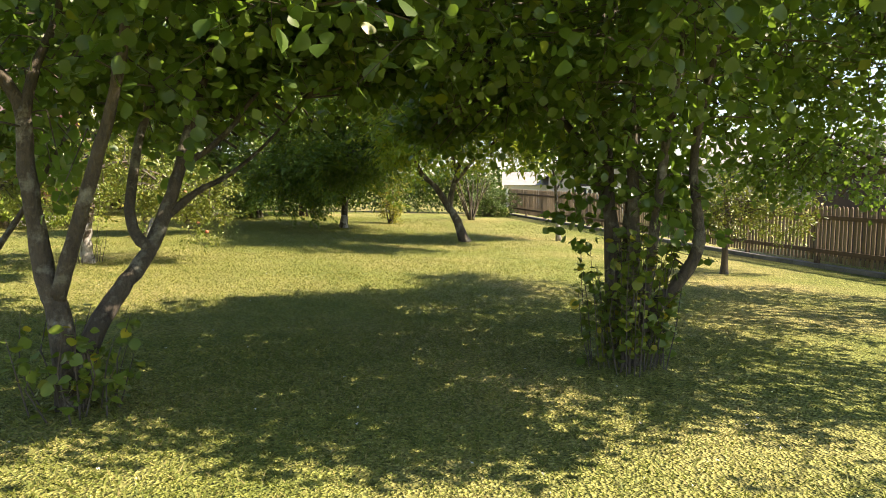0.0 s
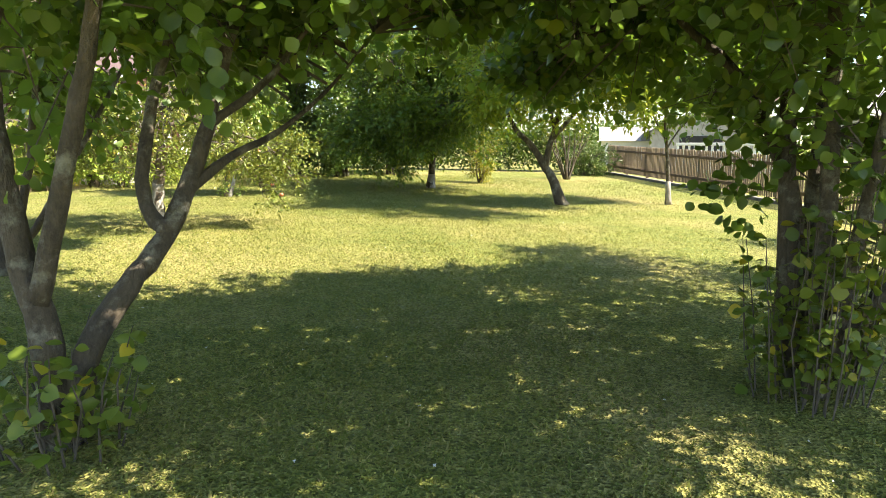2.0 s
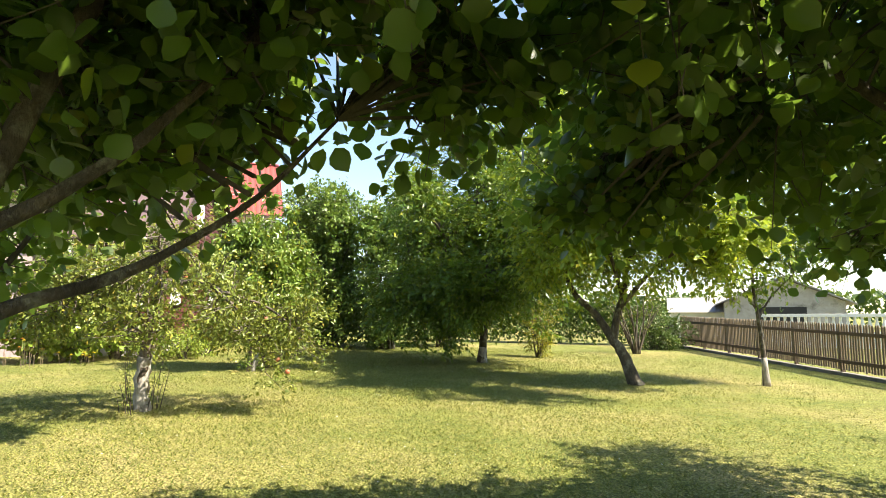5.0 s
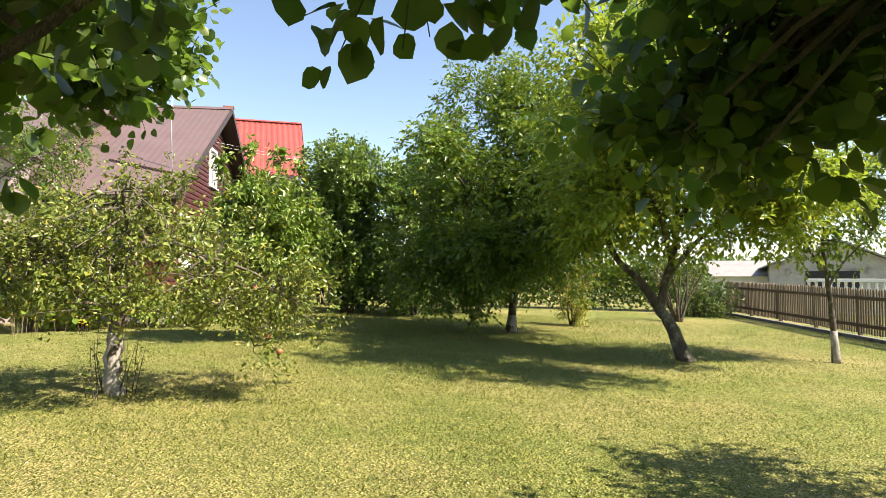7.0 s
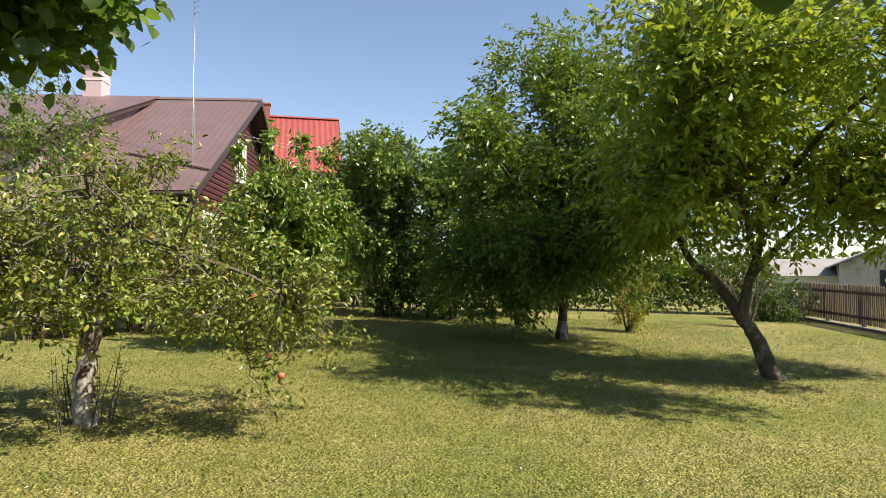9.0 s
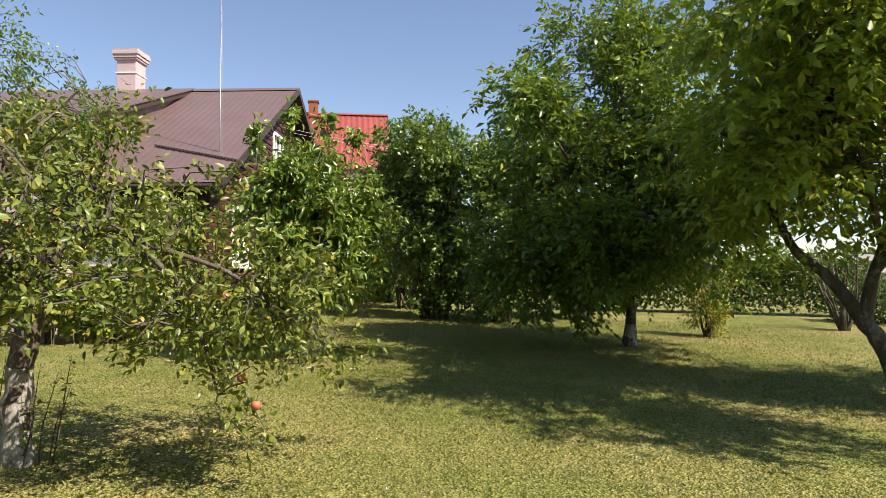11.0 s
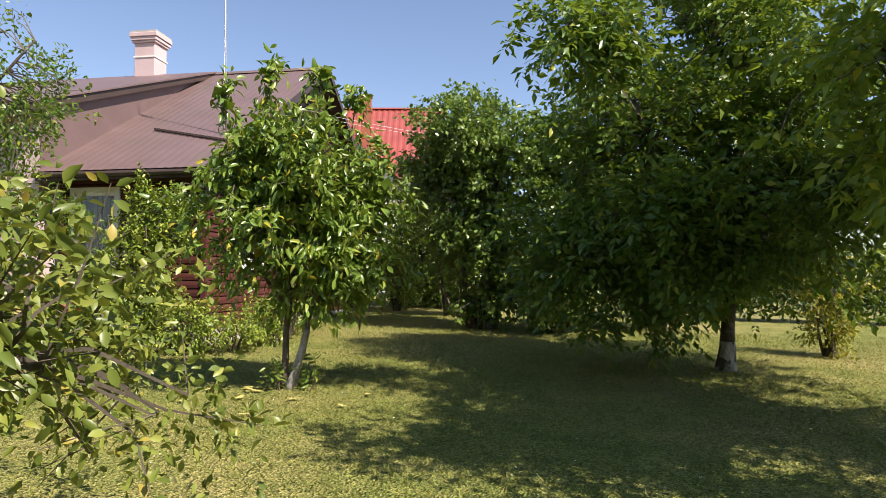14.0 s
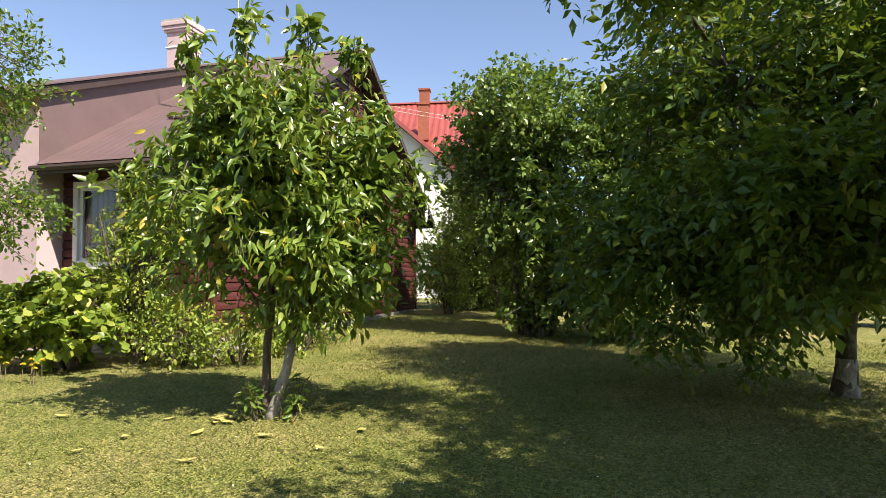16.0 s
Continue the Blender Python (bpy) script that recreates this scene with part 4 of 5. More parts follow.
    g.box(FAR_U - 0.02, WALL_U + 0.05, -WALL_S - 0.05, WALL_S + 0.05, base - 0.4, base + 0.45)
    part("plinth", g, M_CONCRETE, house, "grey concrete plinth")
    for y in (-WALL_S, WALL_S):
        g = Geo()
        g.box(WALL_U - 0.06, WALL_U + 0.035, y - 0.05 if y < 0 else y - 0.06, y + 0.06 if y < 0 else y + 0.05, base + 0.45, z_top - 0.02)
        part("corner_board", g, M_SIDING, house)

    def window(axis, at_, a, b, z0, z1, out, bars=True, trim=0.10):
        """A white framed window in a wall across an axis, facing out (+1 or -1)."""

        def bx(geo, p0, p1, q0, q1, d0, d1):
            lo, hi = sorted((at_ + out * d0, at_ + out * d1))
            if axis == "x":
                geo.box(lo, hi, p0, p1, q0, q1)
            else:
                geo.box(p0, p1, lo, hi, q0, q1)
        f = Geo()
        bx(f, a - trim, a, z0 - trim, z1 + trim, -0.02, 0.045)
        bx(f, b, b + trim, z0 - trim, z1 + trim, -0.02, 0.045)
        bx(f, a, b, z1, z1 + trim, -0.02, 0.042)
        bx(f, a, b, z0 - trim, z0, -0.02, 0.042)
        win = part("window", f, M_WHITE, house, "white painted window surround", bevel=0.006)
        s = Geo()
        for p0, p1, q0, q1 in ((a, a + 0.06, z0, z1), (b - 0.06, b, z0, z1), (a + 0.06, b - 0.06, z1 - 0.06, z1), (a + 0.06, b - 0.06, z0, z0 + 0.06)):
            bx(s, p0, p1, q0, q1, -0.07, -0.015)
        if bars:
            m = (a + b) / 2
            bx(s, m - 0.025, m + 0.025, z0 + 0.06, z1 - 0.06, -0.065, -0.02)
            zz = z0 + (z1 - z0) * 0.66
            bx(s, a + 0.06, m - 0.025, zz - 0.02, zz + 0.02, -0.065, -0.02)
            bx(s, m + 0.025, b - 0.06, zz - 0.02, zz + 0.02, -0.065, -0.02)
        part("sash", s, M_WHITE, win)
        p = Geo()
        bx(p, a + 0.05, b - 0.05, z0 + 0.05, z1 - 0.05, -0.048, -0.042)
        pane = part("pane", p, M_GLASS, win)
        pane.visible_shadow = False
        c = Geo()
        k = 24
        for i in range(k):
            p0, p1 = a + (b - a) * i / k, a + (b - a) * (i + 1) / k
            d0 = -0.16 + 0.02 * math.sin(i * 1.9)
            d1 = -0.16 + 0.02 * math.sin((i + 1) * 1.9)
            pts = [(p0, d0), (p1, d1)]
            v = []
            for zq in (z0 - 0.02, z1 + 0.02):
                for pp, dd in pts:
                    v.append((at_ + out * dd, pp, zq) if axis == "x" else (pp, at_ + out * dd, zq))
            c.add(v, [(0, 1, 3, 2)])
        part("curtain", c, M_CURTAIN, win, "grey net curtain")
        l = Geo()
        bx(l, a - trim - 0.03, b + trim + 0.03, z0 - trim - 0.045, z0 - trim - 0.002, -0.02, 0.10)
        part("sill", l, M_WHITE, win)
        return win

    for o in gable_open:
        window("x", WALL_U, *o, 1)
    window("y", -WALL_S, w1[0] + 0.05, w1[1] - 0.02, w1[2], w1[3], -1, False)

    # corrugated roof slopes with an uneven lower edge
    def slope(sgn, u0, u1, s0, s1, name="roof", label="brown corrugated metal roof slope"):
        g = Geo()
        n = int((u1 - u0) / 0.0475)
        ss = [s0, (s0 + s1) * 0.5, s1]
        for i in range(n + 1):
            u = u0 + (u1 - u0) * i / n
            w = 0.0022 * (1 if i % 4 in (1, 2) else -1)
            for s in ss:
                g.v.append((u, sgn * s, RIDGE - s * PITCH + w + 0.03))
        k = len(ss)
        for i in range(n):
            for j in range(k - 1):
                g.f.append((i * k + j, (i + 1) * k + j, (i + 1) * k + j + 1, i * k + j + 1))
        part(name, g, M_ROOF, house, label)
        d = Geo()
        d.prism([(sgn * s0, RIDGE - s0 * PITCH - 0.005), (sgn * s1, RIDGE - s1 * PITCH - 0.005), (sgn * s1, RIDGE - s1 * PITCH - 0.10), (sgn * s0, RIDGE - s0 * PITCH - 0.10)], "x", u0 + 0.02, u1 - 0.02)
        part("roof_deck", d, M_TRIM, house, "dark soffit boards")
    slope(-1, ANNEX_U, 0.0, 0.0, EAVE_S)
    slope(1, FAR_U, 0.0, 0.0, EAVE_S)
    for sgn in (-1, 1):
        g = Geo()
        g.prism([(sgn * 0.0, RIDGE + 0.07), (sgn * EAVE_S, EAVE_Z + 0.07), (sgn * EAVE_S, EAVE_Z - 0.13), (0.0, RIDGE - 0.13)], "x", 0.0, 0.035)
        part("bargeboard", g, M_TRIM, house)
        g = Geo()
        lo = ANNEX_U if sgn < 0 else FAR_U
        g.box(lo, 0.0, min(sgn * EAVE_S, sgn * (EAVE_S - 0.03)), max(sgn * EAVE_S, sgn * (EAVE_S - 0.03)), EAVE_Z - 0.15, EAVE_Z - 0.012)
        part("fascia", g, M_TRIM, house)
        g = Geo()
        y = sgn * (EAVE_S + 0.055)
        g.tube([(lo, y, EAVE_Z - 0.05), (0.02, y, EAVE_Z - 0.06)], [0.05, 0.05], 8)
        part("gutter", g, M_TRIM, house, "brown rain gutter")
    g = Geo()
    g.prism([(-0.16, RIDGE - 0.03), (0, RIDGE + 0.085), (0.16, RIDGE - 0.03)], "x", ANNEX_U, 0.04)
    part("ridge_cap", g, M_ROOF, house)
    # raised wave edge of an overlapping sheet
    g = Geo()
    for i in range(26):
        u = -2.35 + i * 0.0905
        s = 4.55 + 0.9 * i / 25
        z = RIDGE - s * PITCH + 0.05
        g.box(u, u + 0.06, -s - 0.05, -s + 0.05, z - 0.01, z + 0.03)
    part("sheet_edge", g, M_TRIM, house, "dark stepped edge of a lifted roof sheet")

    # pink plastered wing with a shallow lean-to roof
    top_s = ANNEX_S + 0.45
    drop = 0.40
    z_at = lambda s: RIDGE + 0.06 - s * drop
    g = Geo()
    g.box(FAR_U, ANNEX_U, -ANNEX_S, -ANNEX_S + 0.3, base - 0.3, z_at(ANNEX_S) - 0.16)
    part("wall", g, M_PINK, house, "pale pink plastered wing wall")
    g = Geo()
    g.box(ANNEX_U - 0.3, ANNEX_U - 0.002, -ANNEX_S + 0.3, -WALL_S + 0.1, base - 0.3, EAVE_Z + 0.3)
    part("wall", g, M_PINK, house, "pale pink return wall")
    g = Geo()
    g.prism([(-0.1, RIDGE - 0.12), (-ANNEX_S + 0.004, RIDGE - ANNEX_S * PITCH - 0.05), (-ANNEX_S + 0.004, z_at(ANNEX_S) - 0.16), (-0.1, z_at(0.1) - 0.16)], "x", ANNEX_U - 0.25, ANNEX_U + 0.012)
    part("cheek", g, M_ROOF, house, "brown metal cheek of the wing")
    g = Geo()
    g.prism([(0.0, z_at(0)), (-top_s, z_at(top_s)), (-top_s, z_at(top_s) - 0.15), (0.0, z_at(0) - 0.15)], "x", FAR_U - 0.3, ANNEX_U + 0.16)
    part("roof", g, M_TRIM, house, "dark soffit of the wing roof")
    g = Geo()
    g.prism([(0.0, z_at(0) + 0.045), (-top_s - 0.04, z_at(top_s + 0.04) + 0.045), (-top_s - 0.04, z_at(top_s) + 0.003), (0.0, z_at(0) + 0.003)], "x", FAR_U - 0.3, ANNEX_U + 0.2)
    part("roof_sheet", g, M_ROOF, house)
    # chimney on the ridge
    cu, cw = -5.35, 0.31
    g = Geo()
    for r, z0, z1 in ((cw, RIDGE - 0.6, 8.4), (cw + 0.05, 8.4, 8.46), (cw + 0.08, 8.463, 8.56), (cw + 0.11, 8.563, 8.68)):
        g.box(cu - r, cu + r, -r, r, z0, z1)
    chimney = part("chimney", g, M_PINK, house, "pink plastered chimney with a stepped crown", bevel=0.012)
    g = Geo()
    g.box(cu - cw - 0.02, cu + cw + 0.02, -cw - 0.02, cw + 0.02, 7.98, 8.02)
    part("band", g, M_PLASTER, chimney)
    g = Geo()
    g.box(cu - cw - 0.09, cu + cw + 0.09, -cw - 0.09, cw + 0.09, 8.684, 8.74)
    part("cap", g, M_CONCRETE, chimney)
    # cables to the gable
    for k, (dz, far) in enumerate(((0.0, (9, 20, 9.5)), (0.12, (9, 20.4, 9.6)))):
        g = Geo()
        a, b = Vector((WALL_U + 0.02, -0.1, 6.15 + dz)), Vector(far)
        pts = [a.lerp(b, i / 16) - Vector((0, 0, 0.5 * 4 * (i / 16) * (1 - i / 16))) for i in range(17)]
        g.tube(pts, [0.004] * 17, 5)
        part("cable", g, M_WHITE, house, "thin pale overhead cable")
    return house


build_house()


def build_mast():
    x, y = -12.55, 20.0
    m = empty("antenna_mast", pose(x, y, gz(x, y)), "tall thin steel aerial mast beside the house", "antenna")
    g = Geo()
    g.tube([(0, 0, 0), (0, 0, 4.4), (0, 0, 8.95)], [0.012, 0.011, 0.008], 8)
    part("pole", g, M_METAL, m, smooth=True)
    g = Geo()
    g.tube([(0.03, 0, 0.2), (0.05, 0.02, 3.5), (0.03, 0, 7.6)], [0.004] * 3, 5)
    part("lead", g, M_CONCRETE, m, "white aerial lead")
    for i in range(6):
        g = Geo()
        z = 8.02 + i * 0.15
        g.tube([(-0.05, 0.02, z), (0.2, -0.06, z + 0.01)], [0.009, 0.009], 6)
        part("element", g, M_METAL, m, "short aerial rod")
    g = Geo()
    g.tube([(0.17, -0.05, 8.0), (0.17, -0.05, 8.8)], [0.006, 0.006], 6)
    part("boom", g, M_METAL, m)



build_mast()


def build_dish():
    m = empty("satellite_dish", HOUSE @ pose(-0.08, 5.05, 4.05, 0, 0, 10), "white satellite dish bracketed to the gable", "satellite dish")
    g = Geo()
    rings, k = 5, 20
    for side in (0, 1):
        off = len(g.v)
        for i in range(rings + 1):
            r = 0.52 * i / rings
            for j in range(k):
                a = 2 * math.pi * j / k
                g.v.append((0.12 + 0.35 * r * r + side * -0.012, r * math.cos(a), r * 1.08 * math.sin(a)))
        for i in range(rings):
            for j in range(k):
                f = (off + i * k + j, off + i * k + (j + 1) % k, off + (i + 1) * k + (j + 1) % k, off + (i + 1) * k + j)
                g.f.append(f if side else f[::-1])
    part("reflector", g, M_DISH, m, smooth=True)
    g = Geo()
    g.tube([(-0.38, 0, -0.1), (0.0, 0, -0.1), (0.12, 0, 0)], [0.02] * 3, 6)
    part("bracket", g, M_METAL, m)
    g = Geo()
    g.tube([(0.12, 0, -0.45), (0.55, 0, -0.1)], [0.012] * 2, 6)
    g.tube([(0.50, 0, -0.1), (0.62, 0, -0.08)], [0.03] * 2, 8)
    part("feed_arm", g, M_METAL, m)


build_dish()

# ---- houses with red roofs beyond ----


def red_house(label, m, half, length, eave, ridge, over=0.5, chim_x=-0.3, chim_y=3.0):
    h = empty("house", m, label, "house")
    p = (ridge - eave) / half
    g = Geo()
    g.prism([(-half + over, 0), (half - over, 0), (half - over, ridge - (half - over) * p - 0.15), (0, ridge - 0.15), (-half + over, ridge - (half - over) * p - 0.15)], "y", over, length - over)
    part("wall", g, M_PLASTER, h, "white plastered walls")
    for sgn in (-1, 1):
        g = Geo()
        n = int(length / 0.09)
        for i in range(n + 1):
            y = length * i / n
            w = 0.016 * (1 if i % 4 in (1, 2) else -1)
            for s in (0.0, half * 0.33, half * 0.66, half):
                g.v.append((sgn * s, y, ridge - s * p + w))
        for i in range(n):
            for j in range(3):
                g.f.append((i * 4 + j, i * 4 + j + 1, (i + 1) * 4 + j + 1, (i + 1) * 4 + j))
        part("roof", g, M_RED, h, "bright red metal tile roof")
        g = Geo()
        g.prism([(0, ridge - 0.04), (sgn * half, eave - 0.04), (sgn * half, eave - 0.16), (0, ridge - 0.16)], "y", 0.03, length - 0.03)
        part("roof_deck", g, M_TRIM, h)
        for y in (-0.03, length):
            g = Geo()
            g.prism([(0, ridge + 0.05), (sgn * half, eave + 0.05), (sgn * half, eave - 0.2), (0, ridge - 0.2)], "y", y, y + 0.03)
            part("bargeboard", g, M_RED, h)
    g = Geo()
    g.prism([(-0.2, ridge - 0.03), (0, ridge + 0.11), (0.2, ridge - 0.03)], "y", 0, length)
    part("ridge_cap", g, M_RED, h)
    g = Geo()
    g.box(chim_x, chim_x + 0.6, chim_y, chim_y + 0.6, ridge - 1.2, ridge + 0.75)
    chim = part("chimney", g, M_BRICK, h, "red brick chimney")
    g = Geo()
    g.box(chim_x - 0.06, chim_x + 0.66, chim_y - 0.06, chim_y + 0.66, ridge + 0.755, ridge + 0.85)
    part("cap", g, M_BRICK, chim)
    return h


red_house("tall white house with a broad red metal roof", pose(-22.7, 46.0, 0.3, 0, 0, 122), 5.4, 12.0, 7.6, 12.1, chim_y=4.6)
red_house("white gabled house wing with a red metal roof", pose(-24.3, 36.3, 0.3, 0, 0, 38), 4.2, 4.6, 6.6, 10.2, chim_y=3.2, chim_x=2.0)

# ---- picket fence ----


def build_fence():
    a, b = Vector((3.3, 34.2, 0)), Vector((9.9, 8.0, 0))
    d = (b - a)
    ln = d.length
    d.normalize()
    yaw = math.degrees(math.atan2(d.y, d.x))
    f = empty("picket_fence", pose(a.x, a.y, 0, 0, 0, yaw), "weathered brown wooden picket fence on a low base", "fence")
    step = 2.25
    rng = random.Random(8)

    def h(t):
        p = a + d * t
        return gz(p.x, p.y)
    t = 0.0
    while t < ln - 0.1:
        e = min(t + step, ln)
        z0, z1 = h(t), h(e)
        g = Geo()
        g.add([(t, 0.05, z0 - 0.1), (t + 0.09, 0.05, z0 - 0.1), (t + 0.09, 0.14, z0 - 0.1), (t, 0.14, z0 - 0.1), (t, 0.05, z0 + 1.3), (t + 0.09, 0.05, z0 + 1.3), (t + 0.09, 0.14, z0 + 1.3), (t, 0.14, z0 + 1.3)],
              [(3, 2, 1, 0), (4, 5, 6, 7), (0, 1, 5, 4), (1, 2, 6, 5), (2, 3, 7, 6), (3, 0, 4, 7)])
        part("post", g, M_RAIL, f)
        for zr, hh, yy in ((0.34, 0.09, -0.045), (1.08, 0.09, -0.045)):
            g = Geo()
            g.add([(t, yy, z0 + zr), (e, yy, z1 + zr), (e, yy + 0.045, z1 + zr), (t, yy + 0.045, z0 + zr),
                   (t, yy, z0 + zr + hh), (e, yy, z1 + zr + hh), (e, yy + 0.045, z1 + zr + hh), (t, yy + 0.045, z0 + zr + hh)],
                  [(3, 2, 1, 0), (4, 5, 6, 7), (0, 1, 5, 4), (1, 2, 6, 5), (2, 3, 7, 6), (3, 0, 4, 7)])
            part("rail", g, M_RAIL, f)
        g = Geo()
        g.add([(t, -0.07, z0 - 0.1), (e, -0.07, z1 - 0.1), (e, 0.13, z1 - 0.1), (t, 0.13, z0 - 0.1), (t, -0.07, z0 + 0.09), (e, -0.07, z1 + 0.09), (e, 0.13, z1 + 0.09), (t, 0.13, z0 + 0.09)],
              [(3, 2, 1, 0), (4, 5, 6, 7), (0, 1, 5, 4), (1, 2, 6, 5), (2, 3, 7, 6), (3, 0, 4, 7)])
        part("plinth", g, M_PLINTH, f, "low concrete fence base")
        t += step
    w = 0.034
    me = None
    t = 0.06
    while t < ln:
        if me is None:
            g = Geo()
            g.prism([(-w, 0), (w, 0), (w, 1.16), (w * 0.6, 1.205), (0, 1.22), (-w * 0.6, 1.205), (-w, 1.16)], "y", 0.002, 0.024)
            ob = part("picket", g, M_FENCE, f)
            me = ob.data
        else:
            ob = new("picket", me)
            ob.parent = f
        ob.matrix_basis = pose(t + rng.uniform(-0.006, 0.006), 0, h(t) + 0.16 + rng.uniform(-0.012, 0.012), 0, rng.uniform(-0.8, 0.8), 0)
        t += 0.112


build_fence()

# ---- neighbours beyond the fence ----


def build_neighbours():
    s = empty("outbuilding", pose(10.4, 45.5, 0.1, 0, 0, -8), "grey wooden outbuilding with a gabled sheet roof", "shed")
    g = Geo()
    g.prism([(-3.2, 0), (3.2, 0), (3.2, 2.2), (0, 3.6), (-3.2, 2.2)], "y", 0.1, 6)
    part("wall", g, M_CONCRETE, s)
    for sgn in (-1, 1):
        g = Geo()
        g.prism([(0, 3.75), (sgn * 3.7, 2.1), (sgn * 3.7, 2.02), (0, 3.65)], "y", -0.3, 6.3)
        part("roof", g, M_GREY_ROOF, s)
    g = Geo()
    g.box(-1.4, 1.2, 0.06, 0.1, 0.0, 1.9)
    part("door", g, M_DARK, s, "dark double door")
    h = empty("house", pose(20.5, 44.0, 0.1, 0, 0, -12), "grey rendered neighbouring house with a sheet roof", "house")
    g = Geo()
    g.box(-2, 7, 4, 12, 0, 3.2)
    part("wall", g, M_CONCRETE, h)
    g = Geo()
    g.prism([(3.4, 3.15), (12.6, 3.15), (8, 5.4)], "x", -2.5, 7.5)
    part("roof", g, M_GREY_ROOF, h)
    for x in (-1.2, 1.5, 4.2):
        g = Geo()
        g.box(x, x + 1.2, 3.95, 3.99, 1.1, 2.6)
        part("window", g, M_DARK, h, "dark window")
    b = empty("balustrade", pose(9.6, 38.0, -0.68, 0, 0, -10), "white concrete balustrade of a terrace", "balustrade")
    for z0, z1, y in ((0, 1.3, 0.10), (1.3, 1.42, 0.16), (2.1, 2.25, 0.16)):
        g = Geo()
        g.box(-2.3, 3.2, -y, y, z0, z1)
        part("rail", g, M_WHITE, b, bevel=0.01)
    me = None
    for i in range(19):
        if me is None:
            g = Geo()
            g.tube([(0, 0, 1.42), (0, 0, 1.55), (0, 0, 1.7), (0, 0, 1.95), (0, 0, 2.1)], [0.07, 0.08, 0.10, 0.05, 0.07], 8)
            ob = part("baluster", g, M_WHITE, b, smooth=True)
            me = ob.data
        else:
            ob = new("baluster", me)
            ob.parent = b
        ob.location = (-2.2 + i * 0.29, 0, 0)
    w = empty("outbuilding", pose(6.2, 47.6, 0.1, 0, 0, -5), "low white outbuilding beyond the fence", "building")
    g = Geo()
    g.box(-1.9, 1.9, 0, 4, 0, 1.6)
    part("wall", g, M_PLASTER, w)
    g = Geo()
    g.prism([(-0.4, 1.6), (4.4, 1.6), (2.0, 2.6)], "x", -2.1, 2.1)
    part("roof", g, M_GREY_ROOF, w)
    s = empty("shed", pose(14.6, 14.5, -0.29, 0, 0, 100), "brown plank shed beyond the fence", "shed")
    for i in range(15):
        g = Geo()
        g.box(-4, 4, -0.02 * (i % 2), 0.04, 0.16 * i, 0.16 * i + 0.152)
        part("board", g, M_SHED, s)
    g = Geo()
    g.box(-4, 4, 0.041, 4, 0, 2.4)
    part("wall", g, M_TRIM, s)
    g = Geo()
    g.prism([(-0.5, 2.3), (4.5, 2.3), (2, 3.5)], "x", -4.4, 4.4)
    part("roof", g, M_GREY_ROOF, s)


build_neighbours()

# ---- flower bed before the house ----
def bed(u, s):
    p = HOUSE @ Vector((u, -s, 0))
    return p.x, p.y


def bed_bush(name, label, seed, u, s, parts, **kw):
    x, y = bed(u, s)
    g0 = gz(x, y)
    return shrub(name, label, seed, x, y, [(x + dx, y + dy, g0 + z, rx, ry, rz, n) for dx, dy, z, rx, ry, rz, n in parts], **kw)


bed_bush("jasmine_bush", "tall upright leafy shrub before the window", 71, -1.25, 6.7, [(0, 0, 1.3, 0.62, 0.62, 1.1, 220), (0.0, 0, 2.3, 0.32, 0.32, 0.75, 90), (0.5, 0.2, 2.2, 0.35, 0.35, 0.65, 80)],
         stems=9, leaf="oval", mat=M_LEAF_GARDEN, size=0.085, per_twig=20, height=2.4, fan=0.6, droop=0.0)
bed_bush("currant_bush", "broad-leaved currant bush at the bed edge", 72, -1.75, 7.5, [(0, 0, 0.8, 0.8, 0.7, 0.6, 150)], stems=8, leaf="round", mat=M_LEAF_GARDEN, size=0.14, per_twig=14, height=1.0, fan=0.6)
bed_bush("currant_bush", "broad-leaved currant bush at the bed edge", 73, -2.7, 8.1, [(0, 0, 0.85, 0.9, 0.7, 0.55, 150)], stems=8, leaf="round", mat=M_LEAF_GARDEN, size=0.13, per_twig=14, height=1.0, fan=0.6)
bed_bush("garden_bush", "low leafy perennials at the house foot", 74, -0.5, 6.7, [(0, 0, 0.5, 0.9, 0.6, 0.45, 150)], stems=7, leaf="oval", mat=M_LEAF_GARDEN, size=0.09, per_twig=16, height=0.7, fan=0.5)
bed_bush("garden_bush", "low leafy perennials at the house corner", 75, 0.7, 5.2, [(0, 0, 0.5, 0.6, 0.8, 0.45, 130)], stems=7, leaf="oval", mat=M_LEAF_GARDEN, size=0.09, per_twig=16, height=0.7, fan=0.5)
bed_bush("garden_bush", "yellow-green shrub at the far house corner", 76, 0.6, -6.8, [(0, 0, 1.6, 1.0, 1.0, 1.5, 320)], stems=8, leaf="oval", mat=M_LEAF_GARDEN, size=0.12, per_twig=18, height=2.0, fan=0.6)
bed_bush("garden_bush", "bright yellow-green shrub beside the gable wall", 79, 1.0, -4.4, [(0, 0, 1.2, 0.7, 0.7, 1.1, 180)], stems=8, leaf="oval", mat=M_LEAF_GARDEN, size=0.11, per_twig=16, height=1.7, fan=0.5)
bed_bush("garden_bush", "low leafy perennials along the house foot", 77, 0.35, 6.4, [(0, 0, 0.4, 0.6, 0.5, 0.35, 80)], stems=6, leaf="oval", mat=M_LEAF_GARDEN, size=0.08, per_twig=14, height=0.5, fan=0.4)
bed_bush("garden_bush", "low leafy perennials along the gable wall", 78, 0.3, 3.6, [(0, 0, 0.45, 0.5, 0.9, 0.4, 90)], stems=6, leaf="oval", mat=M_LEAF_GARDEN, size=0.08, per_twig=14, height=0.6, fan=0.4)
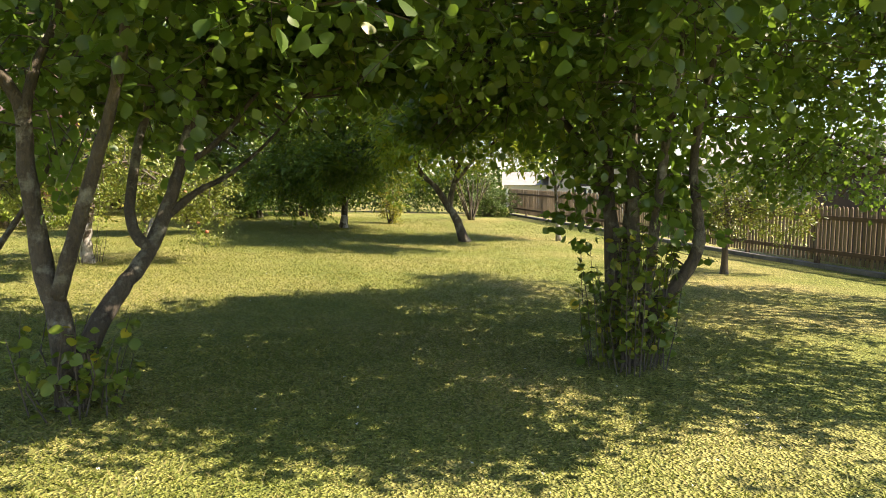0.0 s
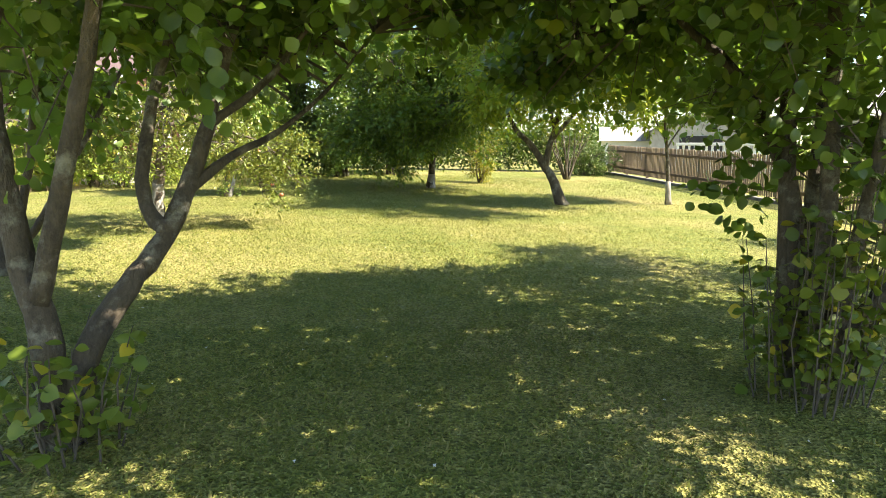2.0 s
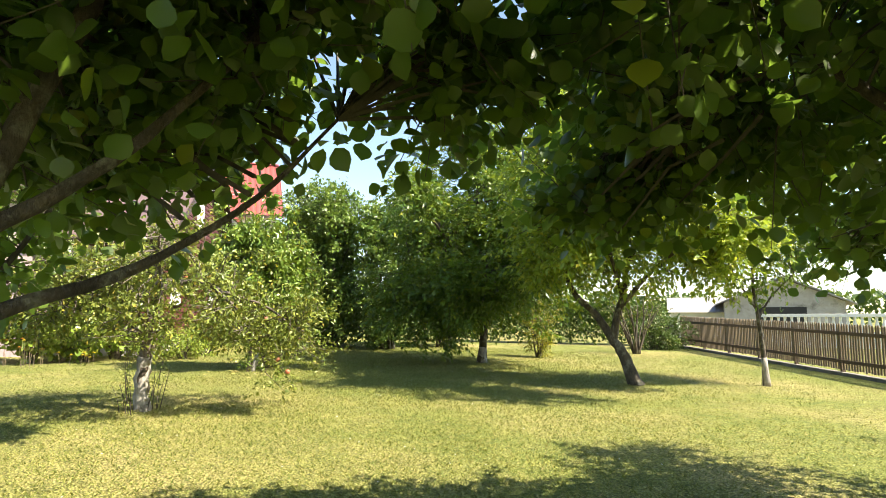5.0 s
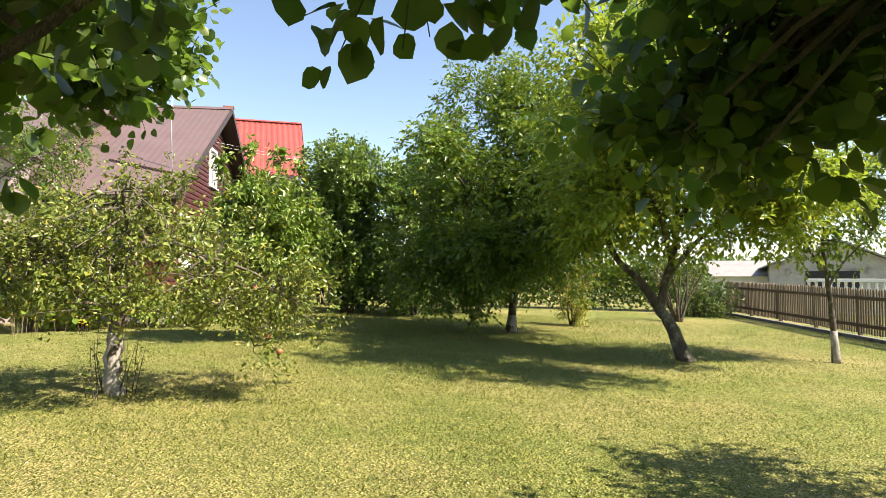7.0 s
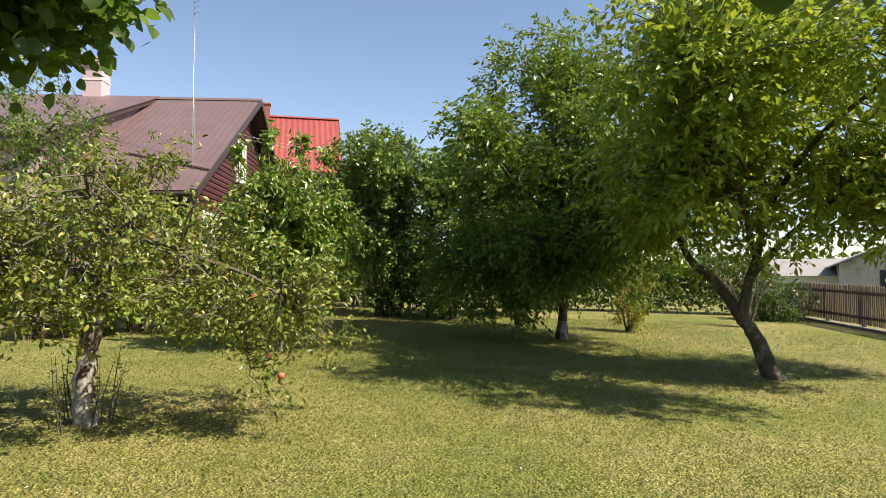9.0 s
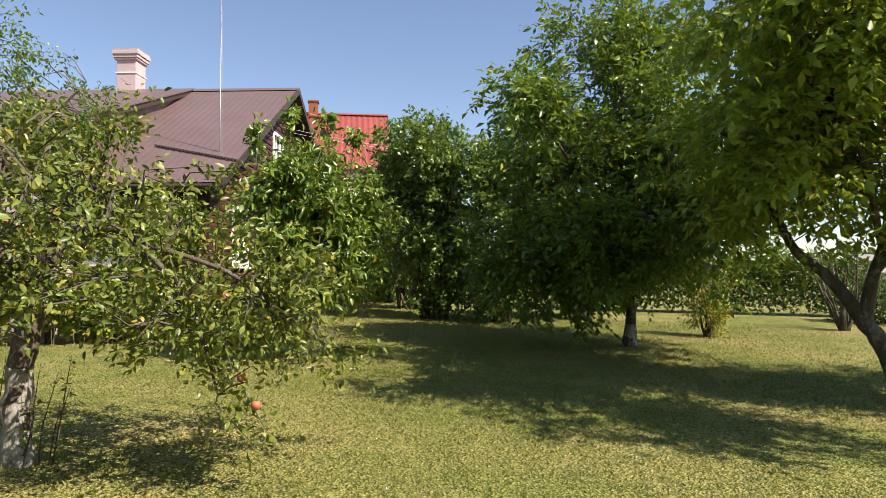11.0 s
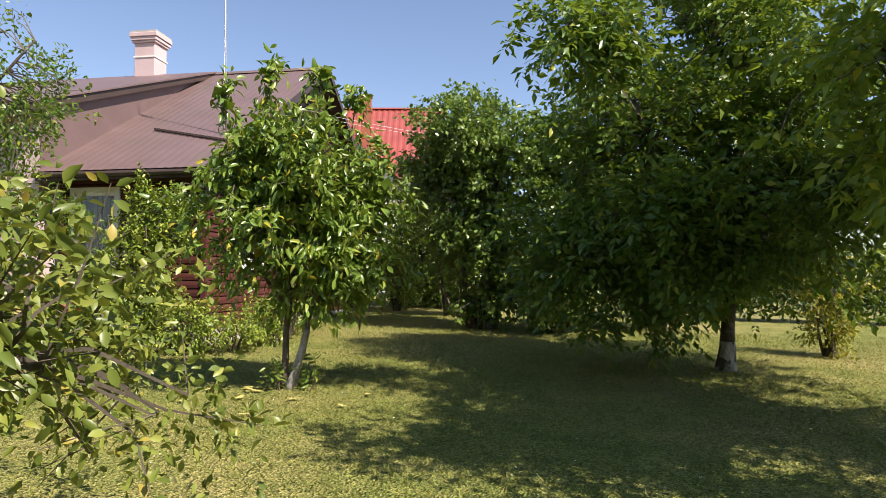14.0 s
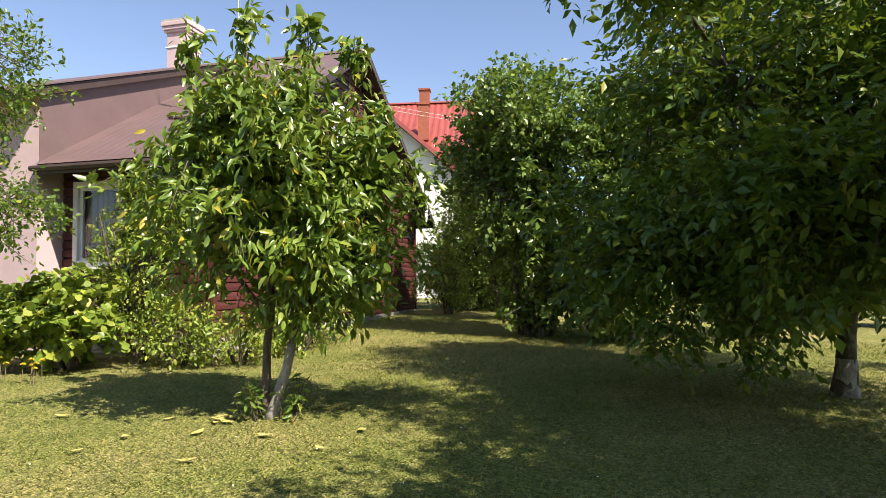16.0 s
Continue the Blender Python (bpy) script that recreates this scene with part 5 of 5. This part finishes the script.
suckers("apple_shoots", "thin leafy shoots round the apple trunk", -6.42, 11.5, 0.35, 0.85, 16, 33, M_LEAF_APPLE, "oval", 0.06)
suckers("plum_shoots", "thin leafy shoots at the peach foot", -7.9, 17.15, 0.3, 0.45, 22, 34, M_LEAF_PEACH, "lance", 0.12)


# ---- dark iron fence under the thicket ----
def build_iron_fence():
    x0, y0, x1, y1 = -17.2, 32.4, -9.4, 31.8
    f = empty("iron_fence", pose(x0, y0, gz(x0, y0), 0, 0, math.degrees(math.atan2(y1 - y0, x1 - x0))), "dark iron bar fence in deep shade", "fence")
    ln = math.hypot(x1 - x0, y1 - y0)
    for z in (0.25, 1.15):
        g = Geo()
        g.box(0, ln, -0.02, 0.02, z, z + 0.04)
        part("rail", g, M_BLACK, f)
    me = None
    for i in range(int(ln / 0.16)):
        if me is None:
            g = Geo()
            g.prism([(-0.022, 0), (0.022, 0), (0.022, 1.3), (0, 1.36), (-0.022, 1.3)], "y", -0.032, -0.021)
            ob = part("bar", g, M_BLACK, f)
            me = ob.data
        else:
            ob = new("bar", me)
            ob.parent = f
        ob.location = (0.05 + i * 0.16, 0, -0.12 * i / 48)


build_iron_fence()


# ---- flowers, fruit and fallen leaves ----
def flower(x, y, h, mat, seed):
    rng = random.Random(seed)
    f = empty("marigold", pose(x, y, gz(x, y), 0, 0, rng.uniform(0, 360)), "orange-yellow marigold on a thin stalk in the bed", "flower", "marigolds in the bed")
    top = Vector((rng.uniform(-0.05, 0.05), rng.uniform(-0.05, 0.05), h))
    g = Geo()
    g.tube([(0, 0, -0.02), tuple(top * 0.5), tuple(top)], [0.005, 0.004, 0.003], 5)
    part("stalk", g, M_DRY, f)
    g = Geo()
    for ring, (r, z) in enumerate(((0.045, 0.0), (0.034, 0.012), (0.02, 0.02))):
        n = 9 - ring * 2
        for i in range(n):
            a = 2 * math.pi * (i + ring * 0.5) / n
            c, s = math.cos(a), math.sin(a)
            w = 0.4
            g.add([top + Vector((0, 0, z)), top + Vector((r * math.cos(a - w) * 0.7, r * math.sin(a - w) * 0.7, z + 0.01)),
                   top + Vector((r * c, r * s, z + 0.004)), top + Vector((r * math.cos(a + w) * 0.7, r * math.sin(a + w) * 0.7, z + 0.01))], [(0, 1, 2, 3)])
    part("bloom", g, mat, f)


def build_flowers():
    rng = random.Random(4)
    for i in range(34):
        x, y = bed(-3.0 + rng.uniform(-0.7, 0.9), 8.9 + rng.uniform(-0.5, 0.5))
        flower(x, y, rng.uniform(0.35, 0.7), M_PETAL_O if rng.random() < 0.6 else M_PETAL_Y, i)
    for i in range(8):
        x, y = bed(-1.6 + rng.uniform(-0.4, 0.5), 8.5 + rng.uniform(-0.15, 0.15))
        flower(x, y, rng.uniform(0.15, 0.3), M_PETAL_Y, 50 + i)


build_flowers()


def apple(x, y, z, r=0.036):
    a = empty("apple", pose(x, y, z, 12, 8, x * 50), "ripe pinkish red apple", "apple", "apples on the tree")
    g = Geo()
    rings, k = 8, 12
    for i in range(rings + 1):
        t = math.pi * i / rings
        rr = r * math.sin(t) * (1 + 0.06 * math.cos(t))
        zz = r * 0.92 * math.cos(t) - 0.25 * r * math.exp(-(rr / r * 3.2) ** 2) * (1 if math.cos(t) > 0 else -0.6)
        for j in range(k):
            g.v.append((rr * math.cos(2 * math.pi * j / k), rr * math.sin(2 * math.pi * j / k), zz))
    for i in range(rings):
        for j in range(k):
            g.f.append((i * k + j, (i + 1) * k + j, (i + 1) * k + (j + 1) % k, i * k + (j + 1) % k))
    part("fruit", g, M_APPLE, a, smooth=True)
    g = Geo()
    g.tube([(0, 0, r * 0.6), (0.003, 0, r * 1.2), (0.008, 0, r * 1.9)], [0.002, 0.0018, 0.0025], 5)
    part("stalk", g, M_TWIG, a)


APPLES = [(-5.35, 12.15, 1.38), (-4.56, 11.88, 0.86), (-4.37, 11.8, 0.7), (-6.27, 12.16, 2.05), (-5.9, 13.2, 1.41), (-4.82, 11.99, 1.42), (-6.47, 11.42, 1.98), (-5.25, 12.9, 1.44)]
for spot in APPLES:
    apple(*spot)


def fallen_leaf(x, y, yaw, size):
    tv, tf = SHAPES["lance"]
    g = Geo()
    g.add([(p[0] * size * 1.5, (p[1] - 0.5) * size, 0.02 + 0.25 * size * abs(p[1] - 0.5) + p[2] * size * 0.2) for p in tv], [tuple(t) for t in tf])
    ob = finish("fallen_leaf", g, M_FALLEN)
    ob.matrix_world = pose(x, y, gz(x, y), 0, 0, yaw)
    tagged(ob, "fallen yellow leaf on the lawn", "leaf", "fallen leaves")


FALLEN = [(-8.15, 15.37), (-8.28, 15.83), (-7.23, 15.78), (-7.91, 16.3), (-6.69, 16.65), (-8.31, 16.81), (-6.82, 17.28), (-7.36, 16.62), (-8.6, 16.43), (-8.03, 16.9), (-9.53, 15.84), (-8.2, 16.7), (-8.1, 16.62), (-8.28, 16.74), (-8.16, 16.84), (-8.05, 16.7)]
for k, (x, y) in enumerate(FALLEN):
    fallen_leaf(x, y, 67 * k, 0.13 + 0.02 * (k % 4))


hedge("far_trees", "low belt of distant trees on the horizon", -70, 98, 70, 88, 6, 4.2, 6000, 63, M_LEAF_DARK, 0.9)


def build_blossoms():
    """White clover heads dotted over the lawn."""
    rng = np.random.default_rng(77)
    n = 170
    y = rng.uniform(2.0, 20.0, n)
    x = -0.2 - 0.26 * y + rng.normal(size=n) * 3.2
    P = np.stack([np.repeat(x, 6), np.repeat(y, 6), np.repeat(gz_np(x, y) + rng.uniform(0.03, 0.05, n), 6)], 1)
    A = rng.normal(size=(6 * n, 3))
    A[:, 2] = np.abs(A[:, 2]) * 0.5
    v, f = leaves("leaflet", P, A, np.full(6 * n, 0.013), rng, 0.8)
    tagged(mesh_np("clover_blossoms", v, f, M_WHITE), "small white clover blossoms scattered in the grass", "flower", kind="stuff")


build_blossoms()
